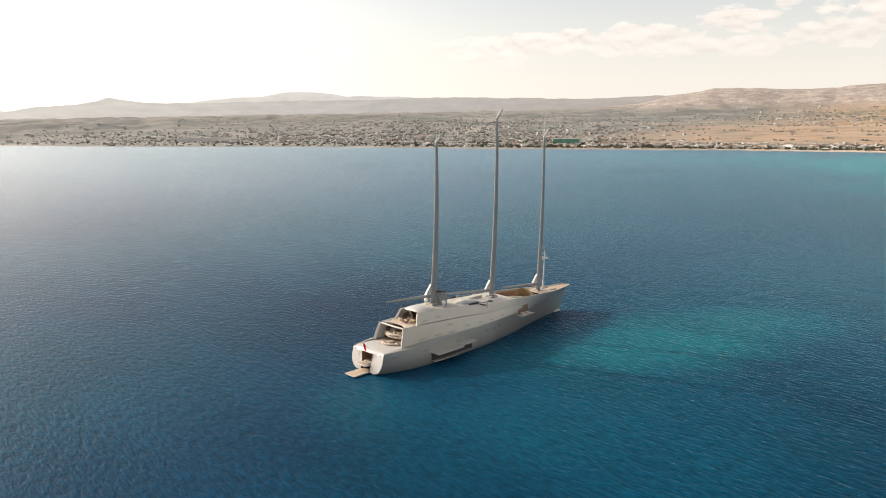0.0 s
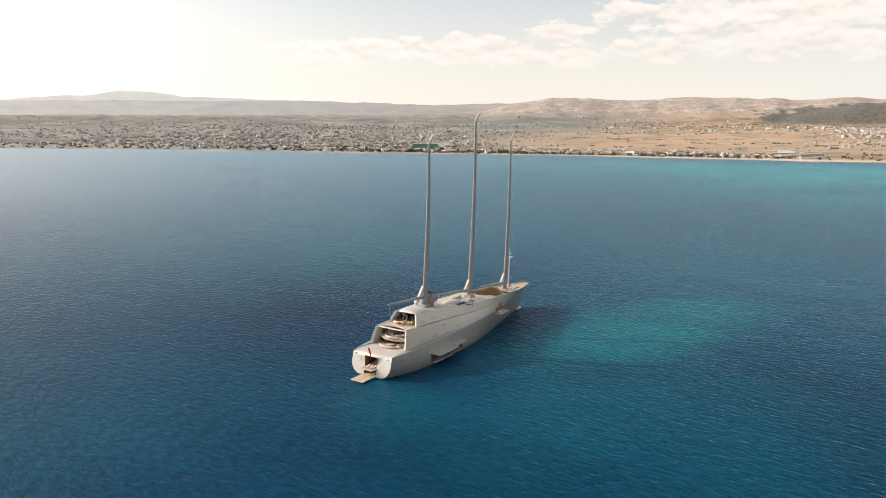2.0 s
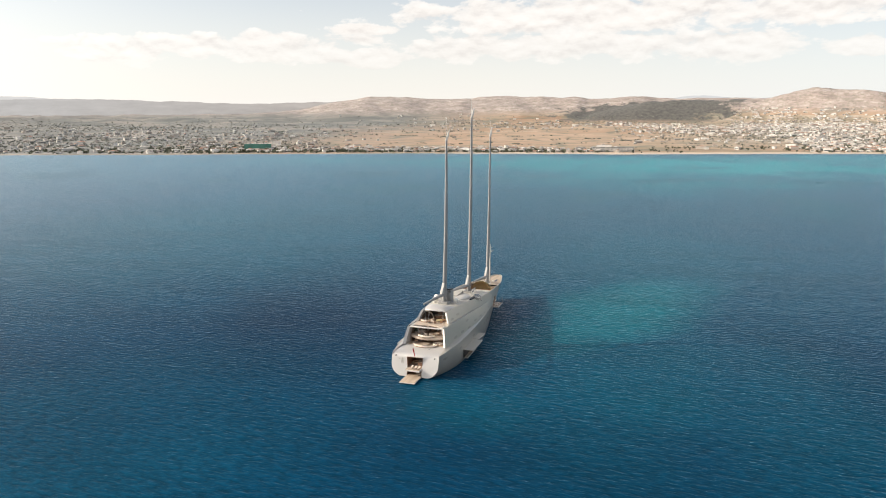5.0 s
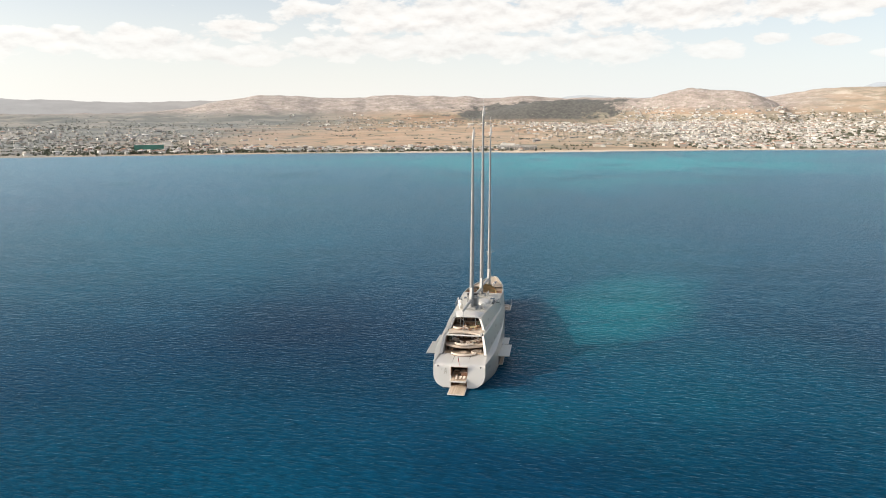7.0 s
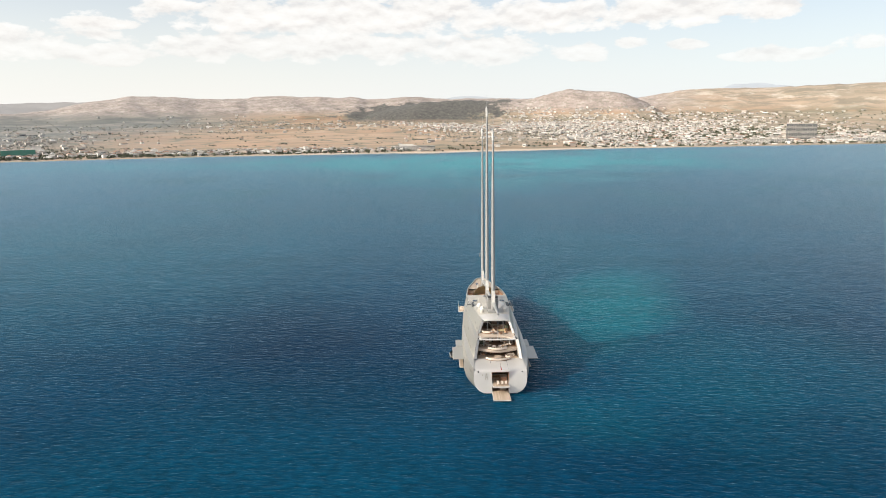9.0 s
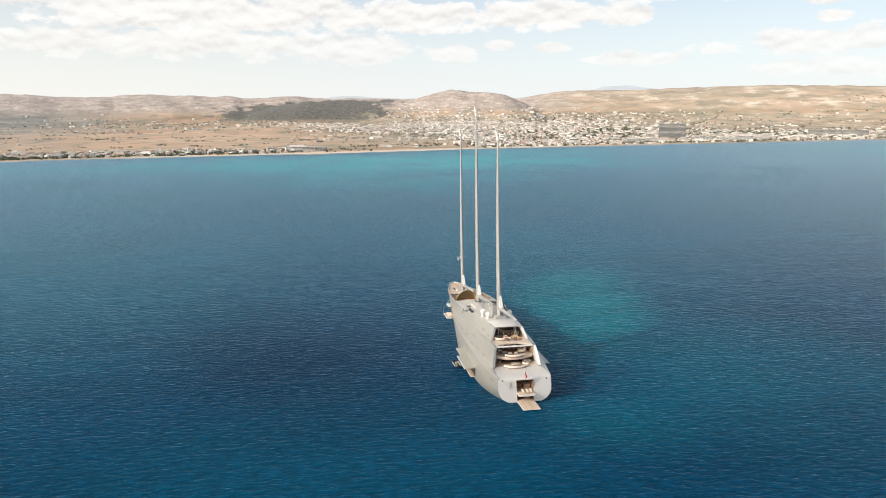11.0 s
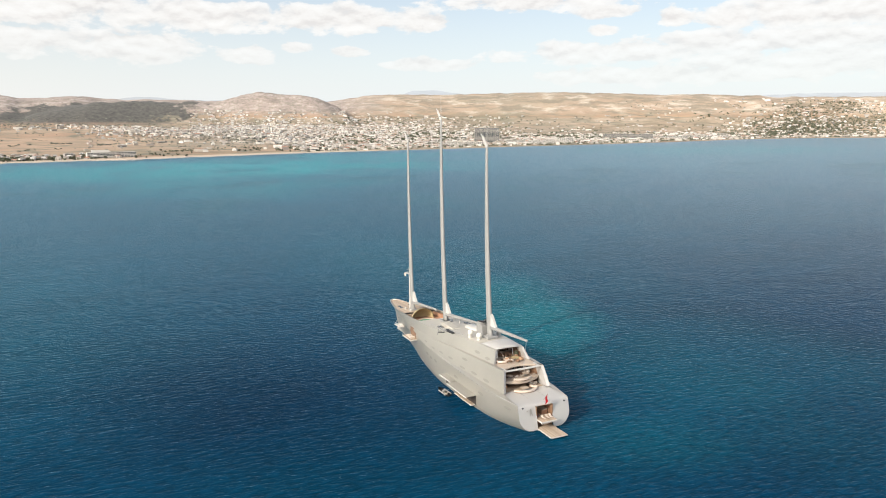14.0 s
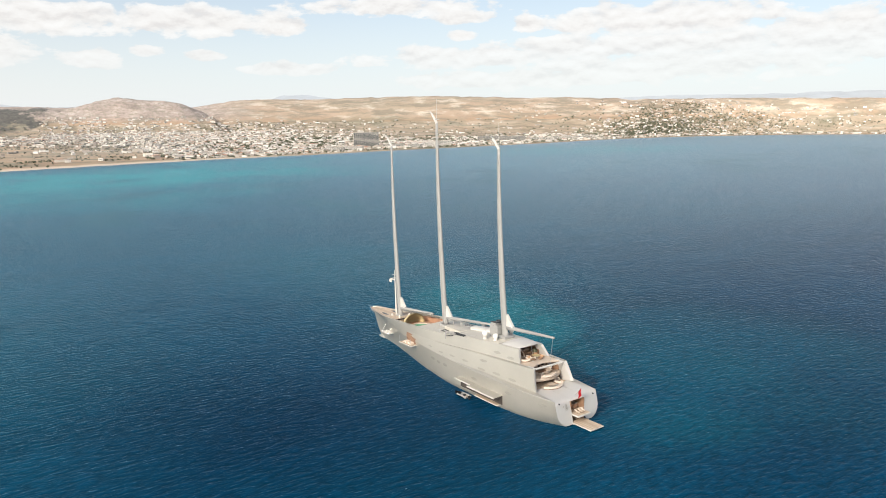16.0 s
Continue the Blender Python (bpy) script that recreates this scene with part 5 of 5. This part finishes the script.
for y in (-1.9, -0.6, 0.9):
    lounger((7.4, y, 3.73), 4 * y)
box_low = thing("toy_locker", "red-brown locker in the stern garage", "locker")
part("body", cube(10.6, 13.2, -2.6, -0.4, 3.73, 5.2, None, 0.08), M_LOUNGE, box_low)
part("lid", cube(10.5, 13.3, -2.7, -0.3, 5.2, 5.32, None, 0.03), M_CREAM, box_low)

# arched sculpture on the top storey
arch = thing("arched_screen", "white hooped screen standing on the upper deck", "screen")
bm = bmesh.new()
rows = []
for t in spaced(0, 1, 18):
    a = math.pi * t
    c = Vector((33.5 + 1.5 * t, 3.6 - 3.4 * math.cos(a) * 0.8, 16.1 + 3.2 * math.sin(a)))
    rows.append([c + Vector((0.55 * math.cos(b), 0.16 * math.sin(b) * math.cos(a), 0.16 * math.sin(b))) for b in spaced(0, 2 * math.pi, 8)[:-1]])
loft(bm, rows, True, True)
part("hoop", bm, M_CLOTH, arch, smooth=True)
part("base", cube(33.0, 35.6, 0.7, 6.2, 16.1, 16.2), M_CREAM, arch)

# bar counter
counter = thing("bar_counter", "dark wooden bar counter in the upper saloon", "bar")
part("front", cube(37.0, 38.0, -4.5, 1.5, 16.1, 17.1, None, 0.04), M_BROWN, counter)
part("top", cube(36.8, 38.2, -4.7, 1.7, 17.1, 17.22, None, 0.03), M_CREAM, counter)


# tender alongside
def tender(at, turn):
    s = thing("tender", "small dark open tender lying alongside the yacht", "boat", at=pose(*at, 0, 0, turn))
    bm = bmesh.new()
    rows = []
    for t in spaced(0, 1, 12):
        x = -3.6 + 7.4 * t
        w = 1.25 * (1 - max(0, (t - 0.5) / 0.5) ** 2.2) + 0.03
        rows.append([(x, w * 0.2 * k, -0.3 + 0.15 * t) if abs(k) < 1.5 else (x, w * k / 2, 0.75 + 0.35 * t * t) for k in (-2, -1.4, 0, 1.4, 2)])
    loft(bm, rows)
    bmesh.ops.solidify(bm, geom=bm.faces[:], thickness=0.1)
    part("hull", bm, M_BLACK, s, smooth=True)
    part("console", cube(-0.8, 0.2, -0.45, 0.45, 0.0, 1.3, None, 0.08), M_MAST, s)
    part("seat", cube(-2.6, -1.8, -0.8, 0.8, 0.0, 0.7, None, 0.08), M_CLOTH, s)
    part("outboard", cube(-4.1, -3.6, -0.35, 0.35, -0.2, 1.3, None, 0.08), M_BLACK, s)
    for k in (-1, 1):
        part("tube", bar((-3.6, k * 1.2, 0.75), (1.4, k * 1.2, 0.85), 0.25, n=10), M_MAST, s)
    return s


tender((50.0, 16.6, 0.05), 4)


# ---------------------------------------------------------------- the coast
rng = random.Random(11)


def house(name, w, dep, floors, tiled, label):
    """A rendered house: front on -x, dep deep, w wide."""
    h = thing(name, label, "house", "houses on the shore")
    H = 3.1 * floors
    part("wall", cube(0, dep, -w / 2, w / 2, -1.5, H), M_WALL, h)
    bm = bmesh.new()
    if tiled:
        loft(bm, [[(-0.6, -w / 2 - 0.5, H), (-0.6, w / 2 + 0.5, H)], [(dep / 2, -w / 2 + w * 0.2, H + 2.4), (dep / 2, w / 2 - w * 0.2, H + 2.4)], [(dep + 0.6, -w / 2 - 0.5, H), (dep + 0.6, w / 2 + 0.5, H)]])
        for k in (-1, 1):
            bm.faces.new([bm.verts.new(p) for p in ((-0.6, k * (w / 2 + 0.5), H), (dep / 2, k * (w / 2 - w * 0.2), H + 2.4), (dep + 0.6, k * (w / 2 + 0.5), H))])
        box(bm, -0.6, dep + 0.6, -w / 2 - 0.5, w / 2 + 0.5, H - 0.15, H + 0.02)
    else:
        box(bm, -0.4, dep + 0.4, -w / 2 - 0.4, w / 2 + 0.4, H, H + 0.35)
        box(bm, dep * 0.5, dep * 0.8, -w * 0.2, w * 0.15, H + 0.35, H + 2.4)
        tube(bm, (dep * 0.3, w * 0.25, H + 0.35), (dep * 0.3, w * 0.25, H + 2.0), 0.7, n=8)
    part("roof", bm, M_ROOF, h)
    n = max(2, int(w / 4))
    for f in range(floors):
        for i in range(n):
            y = -w / 2 + w * (i + 0.5) / n
            part("window", cube(-0.06, 0.05, y - 0.9, y + 0.9, f * 3.1 + 0.7, f * 3.1 + 2.3), M_PANE, h)
        if f:
            part("balcony", cube(-1.6, 0, -w / 2 + 0.3, w / 2 - 0.3, f * 3.1 - 0.15, f * 3.1 + 0.8), M_WALL, h)
    return h


protos = [house("house", 12, 10, 2, False, "two-storey flat-roofed rendered house by the shore"), house("house", 16, 11, 1, True, "low tiled bungalow by the shore"),
          house("house", 18, 12, 3, False, "three-storey white apartment house by the shore"), house("house", 11, 9, 2, True, "two-storey tiled villa by the shore"),
          house("house", 24, 12, 2, False, "long two-storey white beach house")]
used = [False] * len(protos)


def put_house(k, az, d, turn=0.0):
    p = spot(az, d)
    m = Matrix.Translation(p) @ Matrix.Rotation(radians(az + turn), 4, "Z")
    if not used[k]:
        protos[k].matrix_world = m
        used[k] = True
        return protos[k]
    return copy_thing(protos[k], m)


BUILT = []
for i in range(175):
    if i < 95:
        az, d = rng.uniform(4, 36), rng.uniform(30, 150)
    else:
        az, d = rng.choice((rng.uniform(2.5, 6), rng.uniform(-29, -12), rng.uniform(-34, -12))), rng.uniform(35, 190)
    if any(abs(az - a) < 0.35 and abs(d - b) < 26 for a, b in BUILT):
        continue
    BUILT.append((az, d))
    put_house(rng.choices(range(5), (4, 4, 2 if az > 0 else 5, 4, 1))[0], az, d, rng.uniform(-25, 25))


# larger landmarks on the shore
def slab_block(name, label, category, at, turn, w, dep, floors, mat, storey=3.2, grid=True, pane=None):
    """A big block with a front of window bays: front on -x."""
    b = thing(name, label, category, at=Matrix.Translation(at) @ Matrix.Rotation(radians(turn), 4, "Z"))
    H = floors * storey
    part("wall", cube(0, dep, -w / 2, w / 2, -2, H), mat, b)
    part("roof", cube(-0.5, dep + 0.5, -w / 2 - 0.5, w / 2 + 0.5, H, H + 0.6), M_CONCRETE, b)
    n = max(3, int(w / 7))
    if grid:
        for f in range(floors):
            for i in range(n):
                y = -w / 2 + w * (i + 0.5) / n
                part("window", cube(-0.1, 0.1, y - w / n * 0.46, y + w / n * 0.46, f * storey + 0.9, f * storey + storey - 0.45), pane or M_PANE, b)
            part("balcony", cube(-1.6, 0, -w / 2, w / 2, f * storey - 0.3, f * storey + 0.9), mat, b)
    return b


def at_xy(x, y):
    az = math.degrees(math.atan2(y - HUB[1], x - HUB[0]))
    r = math.hypot(x - HUB[0], y - HUB[1])
    return Vector((x, y, land(az, r))), az


p, az = at_xy(1640, 1110)
slab_block("green_shed", "large shed wrapped in green sheeting on the shore", "shed", p, az, 78, 30, 4, M_GREEN, 4.5, False)
p, az = at_xy(1800, 90)
hotel = slab_block("beach_hotel", "long white stepped beach hotel with rows of balconies", "hotel", p, az + 4, 112, 22, 4, M_HOTEL)
part("penthouse", cube(4, 18, 5, 45, 12.8, 18.5), M_HOTEL, hotel)
p, az = at_xy(2190, -1185)
tower = slab_block("tower_hotel", "grey concrete tower hotel with a grid of balconies", "hotel", p, az, 92, 26, 13, M_CONCRETE, 4.2)
part("plant_room", cube(6, 18, 10, 30, 54, 60), M_CONCRETE, tower)
p, az = at_xy(2300, -1935)
slab_block("long_hotel", "long pale grey hotel block behind the beach", "hotel", p, az + 3, 210, 24, 7, M_CONCRETE)
for y, w in ((-2160, 120), (-2330, 110), (-2500, 100)):
    p, az = at_xy(2270 + (-2160 - y) * 0.25, y)
    slab_block("shore_hotel", "long low white hotel on the water front", "hotel", p, az, w, 18, 4, M_HOTEL)
for x, y, w, f in ((2085, -1400, 60, 5), (2080, -1330, 60, 4), (2110, -1260, 70, 4), (2060, -1060, 70, 4), (2040, -980, 60, 4), (2110, -1480, 60, 6)):
    p, az = at_xy(x, y)
    slab_block("sea_front_block", "white apartment block on the sea front", "apartment block", p, az, w, 20, f, M_HOTEL)
for x, y, w, f in ((1210, 2540, 90, 4), (1235, 2450, 60, 3), (1180, 2660, 70, 3), (1500, 1400, 110, 1), (1545, 1480, 90, 2)):
    p, az = at_xy(x, y)
    slab_block("warehouse", "pale flat-roofed warehouse by the water", "warehouse", p, az, w, 30, f, M_HOTEL, 4.0, False)
p, az = at_xy(1330, 2220)
tank = thing("storage_tank", "white domed storage tank near the shore", "tank", at=Matrix.Translation(p))
part("drum", bar((0, 0, -1), (0, 0, 14), 12, n=24), M_WALL, tank)
bm = bmesh.new()
bmesh.ops.create_uvsphere(bm, u_segments=20, v_segments=10, radius=12, matrix=Matrix.Translation((0, 0, 14)) @ Matrix.Diagonal((1, 1, 0.6, 1)))
part("dome", bm, M_WALL, tank, smooth=True)
bm = bmesh.new()
for i in range(20):
    box(bm, 1712 - i * 0.6, 1718 - i * 0.6, 120 - i * 5, 126 - i * 5, -1, 1.2 + 0.3 * math.sin(i * 2.1))
tagged(part("breakwater", bm, M_CONCRETE), "low rock breakwater off the beach", "breakwater", kind="structure")

# the towns: thousands of pale houses too far to tell apart
verts, faces, mats = [], [], []


def block(p, turn, w, dep, h, roof=0):
    c, s = math.cos(radians(turn)), math.sin(radians(turn))
    ring = [(p.x + c * a - s * b, p.y + s * a + c * b) for a, b in ((0, -w / 2), (dep, -w / 2), (dep, w / 2), (0, w / 2))]
    k = len(verts)
    verts.extend([(x, y, p.z - 3) for x, y in ring] + [(x, y, p.z + h) for x, y in ring])
    for i in range(4):
        faces.append((k + i, k + (i + 1) % 4, k + 4 + (i + 1) % 4, k + 4 + i))
        mats.append(0)
    k = len(verts)
    o = 1.05
    ring2 = [(p.x + c * a - s * b, p.y + s * a + c * b) for a, b in ((-0.5, -w / 2 * o), (dep + .5, -w / 2 * o), (dep + .5, w / 2 * o), (-0.5, w / 2 * o))]
    if roof:
        verts.extend([(x, y, p.z + h) for x, y in ring2] + [(p.x + c * dep / 2, p.y + s * dep / 2, p.z + h + 2.5)])
        for i in range(4):
            faces.append((k + i, k + (i + 1) % 4, k + 4))
            mats.append(1)
    else:
        verts.extend([(x, y, p.z + h + 0.3) for x, y in ring2])
        faces.append((k, k + 1, k + 2, k + 3))
        mats.append(1)
    # flat dark band on the sea side: window glass and loggia shade in one colour
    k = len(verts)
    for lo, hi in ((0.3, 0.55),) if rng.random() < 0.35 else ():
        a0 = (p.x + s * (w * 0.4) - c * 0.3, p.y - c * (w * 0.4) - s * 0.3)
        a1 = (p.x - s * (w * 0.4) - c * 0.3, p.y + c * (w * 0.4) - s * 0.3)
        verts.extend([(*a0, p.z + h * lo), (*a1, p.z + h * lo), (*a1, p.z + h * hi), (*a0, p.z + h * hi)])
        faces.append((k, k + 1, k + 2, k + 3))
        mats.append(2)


# clusters: bearing, spread, inland, spread, number
TOWNS = [(-40, 8, 330, 230, 620), (-29, 4, 380, 200, 330), (-52, 7, 330, 230, 620), (-60, 6, 300, 200, 300), (-9, 4.5, 1250, 330, 520), (-16, 3.5, 1000, 350, 380), (-3, 4, 1500, 220, 260), (2.5, 2.5, 1750, 160, 90), (-22, 5, 700, 260, 150), (-8, 3.5, 560, 110, 110), (0, 2, 620, 60, 30),
         (-17, 5, 170, 100, 170), (-30, 6, 260, 160, 260), (-42, 7, 200, 140, 260), (-48, 6, 900, 350, 160), (-58, 6, 250, 120, 120), (-35, 7, 1300, 350, 70),
         (18, 6, 110, 60, 260), (30, 5, 120, 70, 220), (40, 7, 350, 250, 260), (52, 8, 500, 380, 420), (66, 7, 450, 330, 330), (28, 4, 900, 130, 130), (40, 6, 1250, 280, 180), (12, 5, 1500, 240, 60), (20, 8, 1900, 200, 60), (-12, 5, 1800, 250, 420), (-6, 3, 1750, 180, 200), (-20, 5, 1500, 300, 200), (50, 12, 1000, 400, 420), (34, 5, 500, 250, 160)]
for az0, da, d0, dd, count in TOWNS:
    for i in range(int(count * (2.3 if abs(az0 + 12) < 13 else 0.8 if az0 > 26 else 1.3))):
        az = rng.gauss(az0, da)
        d = d0 + rng.gauss(0, dd)
        r = shore_of(az) + d
        far_plain = az < -38
        if d < 28 or r > (4620 if far_plain else 4250) or (-4.5 < az < 8 and r > 3620) or not -75 < az < 82:
            continue
        if az > 26 and rng.random() < 0.35:
            continue
        p = spot(az, d)
        if p.z > (205 if far_plain else 136 if -20 < az < -4 else 112) or (-11 < az < 2.5 and d < 130):
            continue
        if 3 < az < 26 and 230 < d < 1400 and rng.random() < 0.78:
            continue
        if -9 < az < 3 and 105 < d < 850 and rng.random() < 0.86:
            continue
        big = rng.random() < 0.12
        block(p, az + rng.uniform(-30, 30), rng.uniform(7, 15) * (2.0 if big else 1), rng.uniform(7, 12), rng.choice((3.0, 4.5, 6.0, 7.5)) * (1.25 if big else 1), rng.random() < 0.3)
me = bpy.data.meshes.new("town")
me.from_pydata(verts, [], faces)
me.polygons.foreach_set("material_index", mats)
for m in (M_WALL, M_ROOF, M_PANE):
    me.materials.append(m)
me.update()
tagged(new("town", me), "spread of small white and cream houses behind the coast", "houses", kind="stuff")


# trees: near ones one by one, the woods together
def crown_points(rr, height, width, blobs):
    """Leaf clumps scattered in an uneven crown."""
    out = []
    for i in range(blobs):
        a, q = rr.uniform(0, 2 * math.pi), rr.random() ** 0.6
        z = rr.uniform(0.3, 1.0)
        k = width * q * (1.15 - abs(z - 0.55))
        out.append((k * math.cos(a), k * math.sin(a), height * z, rr.uniform(0.16, 0.3) * width))
    return out


def tree(h, w, seed, label):
    rr = random.Random(seed)
    t = thing("tree", label, "tree", "trees on the shore")
    bm = bar((0, 0, -0.5), (0.2, 0.1, h * 0.55), 0.28, 0.14, 7)
    for i in range(5):
        a = i * 1.3
        tube(bm, (0.1, 0.05, h * 0.35), (w * 0.5 * math.cos(a), w * 0.5 * math.sin(a), h * rr.uniform(0.6, 0.8)), 0.12, 0.05, 5)
    part("trunk", bm, M_TRUNK, t)
    bm = bmesh.new()
    for x, y, z, r in crown_points(rr, h, w, 46):
        clump(bm, x, y, z, r * 1.6, rr)
    part("crown", bm, M_LEAF, t)
    return t


tree_protos = [tree(9, 4.5, 1, "broad dusty green tree among the shore houses"), tree(12, 3.2, 2, "tall narrow dark tree near the beach"), tree(7, 5.0, 3, "low spreading tamarisk behind the beach")]
first = [True] * 3
for i in range(150):
    az = rng.choice((rng.uniform(6, 36), rng.uniform(-3, 8), rng.uniform(-30, -10), rng.uniform(8, 26)))
    d = rng.uniform(22, 150)
    k = rng.randrange(3)
    m = Matrix.Translation(spot(az, d)) @ Matrix.Rotation(rng.uniform(0, 6.2), 4, "Z") @ Matrix.Scale(rng.uniform(0.5, 1.0), 4)
    if first[k]:
        tree_protos[k].matrix_world = m
        first[k] = False
    else:
        o = copy_thing(tree_protos[k], m)

WOODS = [(-52, 8, 450, 260, 700), (-60, 7, 350, 220, 400), (30, 8, 90, 60, 260), (14, 8, 95, 55, 240), (-2.5, 1.6, 250, 25, 60), (-17, 6, 330, 160, 220), (-21, 2.4, 900, 50, 200), (-24, 6, 620, 60, 170), (-32, 6, 330, 160, 260), (-47, 4, 330, 70, 320), (-42, 8, 260, 160, 300),
         (-9, 5, 1100, 320, 420), (-15, 4, 900, 300, 300), (-3, 4, 1400, 200, 160), (45, 9, 420, 280, 420), (62, 9, 500, 300, 420), (48, 9, 1700, 200, 380), (40, 8, 1600, 140, 240), (16, 5, 1300, 40, 90), (10, 6, 1800, 80, 140), (-35, 12, 1500, 300, 160), (22, 7, 900, 60, 90), (1, 5, 1900, 60, 140),
         (14, 8, 430, 7, 90), (4, 6, 700, 9, 110), (20, 9, 880, 9, 90), (24, 9, 1150, 12, 90), (8, 8, 1250, 12, 90), (-30, 9, 620, 10, 200), (-38, 10, 950, 14, 200), (-50, 8, 600, 12, 160), (48, 9, 800, 14, 240),
         (-36, 6, 210, 80, 800), (-47, 5, 280, 80, 900), (-57, 6, 250, 90, 600), (-29, 4, 180, 70, 300), (-22, 7, 600, 260, 500), (-9, 5, 900, 300, 500), (-26, 4, 480, 60, 260), (10, 12, 2150, 260, 500), (-32, 9, 1900, 300, 420), (50, 12, 1900, 300, 420), (42, 9, 500, 300, 400), (58, 10, 600, 320, 500), (46, 10, 1200, 260, 300), (-38, 3.5, 330, 110, 700), (-48, 2.5, 300, 60, 600), (-52, 4, 520, 70, 400), (-27, 3, 420, 60, 260), (-33, 4, 620, 60, 260), (-13, 5, 1700, 260, 420), (33, 5, 260, 120, 420), (16, 8, 80, 40, 320), (-17, 5, 300, 130, 400)]
WOOD = [([], []), ([], [])]
rr = random.Random(5)
for az0, da, d0, dd, count in WOODS:
    for i in range(int(count * (1.7 if az0 > 26 else 2.4 if az0 < -2 else 2.2))):
        az, d = rr.gauss(az0, da), d0 + rr.gauss(0, dd)
        if dd < 15:
            if math.sin(az * 2.3 + d0) + 0.6 * math.sin(az * 5.9 + 2 * d0) < 0.15:
                continue
            d += 45 * math.sin(az * 0.9 + d0) + rr.gauss(0, 10)
        if d < 20 or shore_of(az) + d > 4550 or not -80 < az < 86 or (-11 < az < 2.5 and d < 110):
            continue
        if 3 < az < 26 and 200 < d < 1400 and dd > 15 and rr.random() < 0.75:
            continue
        p = spot(az, d)
        if p.z > (190 if az < -38 else 105):
            continue
        if -9 < az < 3 and 105 < d < 850 and dd > 15 and rr.random() < 0.7:
            continue
        # trees farther inland on the hazy side take the paled leaf colour
        near = d < 260 + rr.uniform(-80, 80) or az < -14
        size = rr.uniform(1.8, 4.8) if near else rr.uniform(1.4, 3.4)
        lv, lf = WOOD[0 if near else 1]
        for j in range(7):
            c = p + Vector((rr.uniform(-1, 1) * size, rr.uniform(-1, 1) * size, rr.uniform(0.1, 1.0) * size * 1.1))
            for q in range(2):
                u = Vector((rr.uniform(-1, 1), rr.uniform(-1, 1), rr.uniform(-1, 1))) * size * 0.6
                w = Vector((rr.uniform(-1, 1), rr.uniform(-1, 1), rr.uniform(-1, 1))) * size * 0.6
                k = len(lv)
                lv.extend([tuple(c + e) for e in (u, w, -u, -w)])
                lf.append((k, k + 1, k + 2, k + 3))
for (lv, lf), leaf, name, label in ((WOOD[0], M_LEAF, "woods", "dark scattered trees among the shore houses"), (WOOD[1], M_LEAF_HAZED, "groves", "groves and scrub between the inland fields, paled in colour for haze")):
    me = bpy.data.meshes.new(name)
    me.from_pydata(lv, [], lf)
    me.materials.append(leaf)
    me.update()
    tagged(new(name, me), label, "trees", kind="stuff")
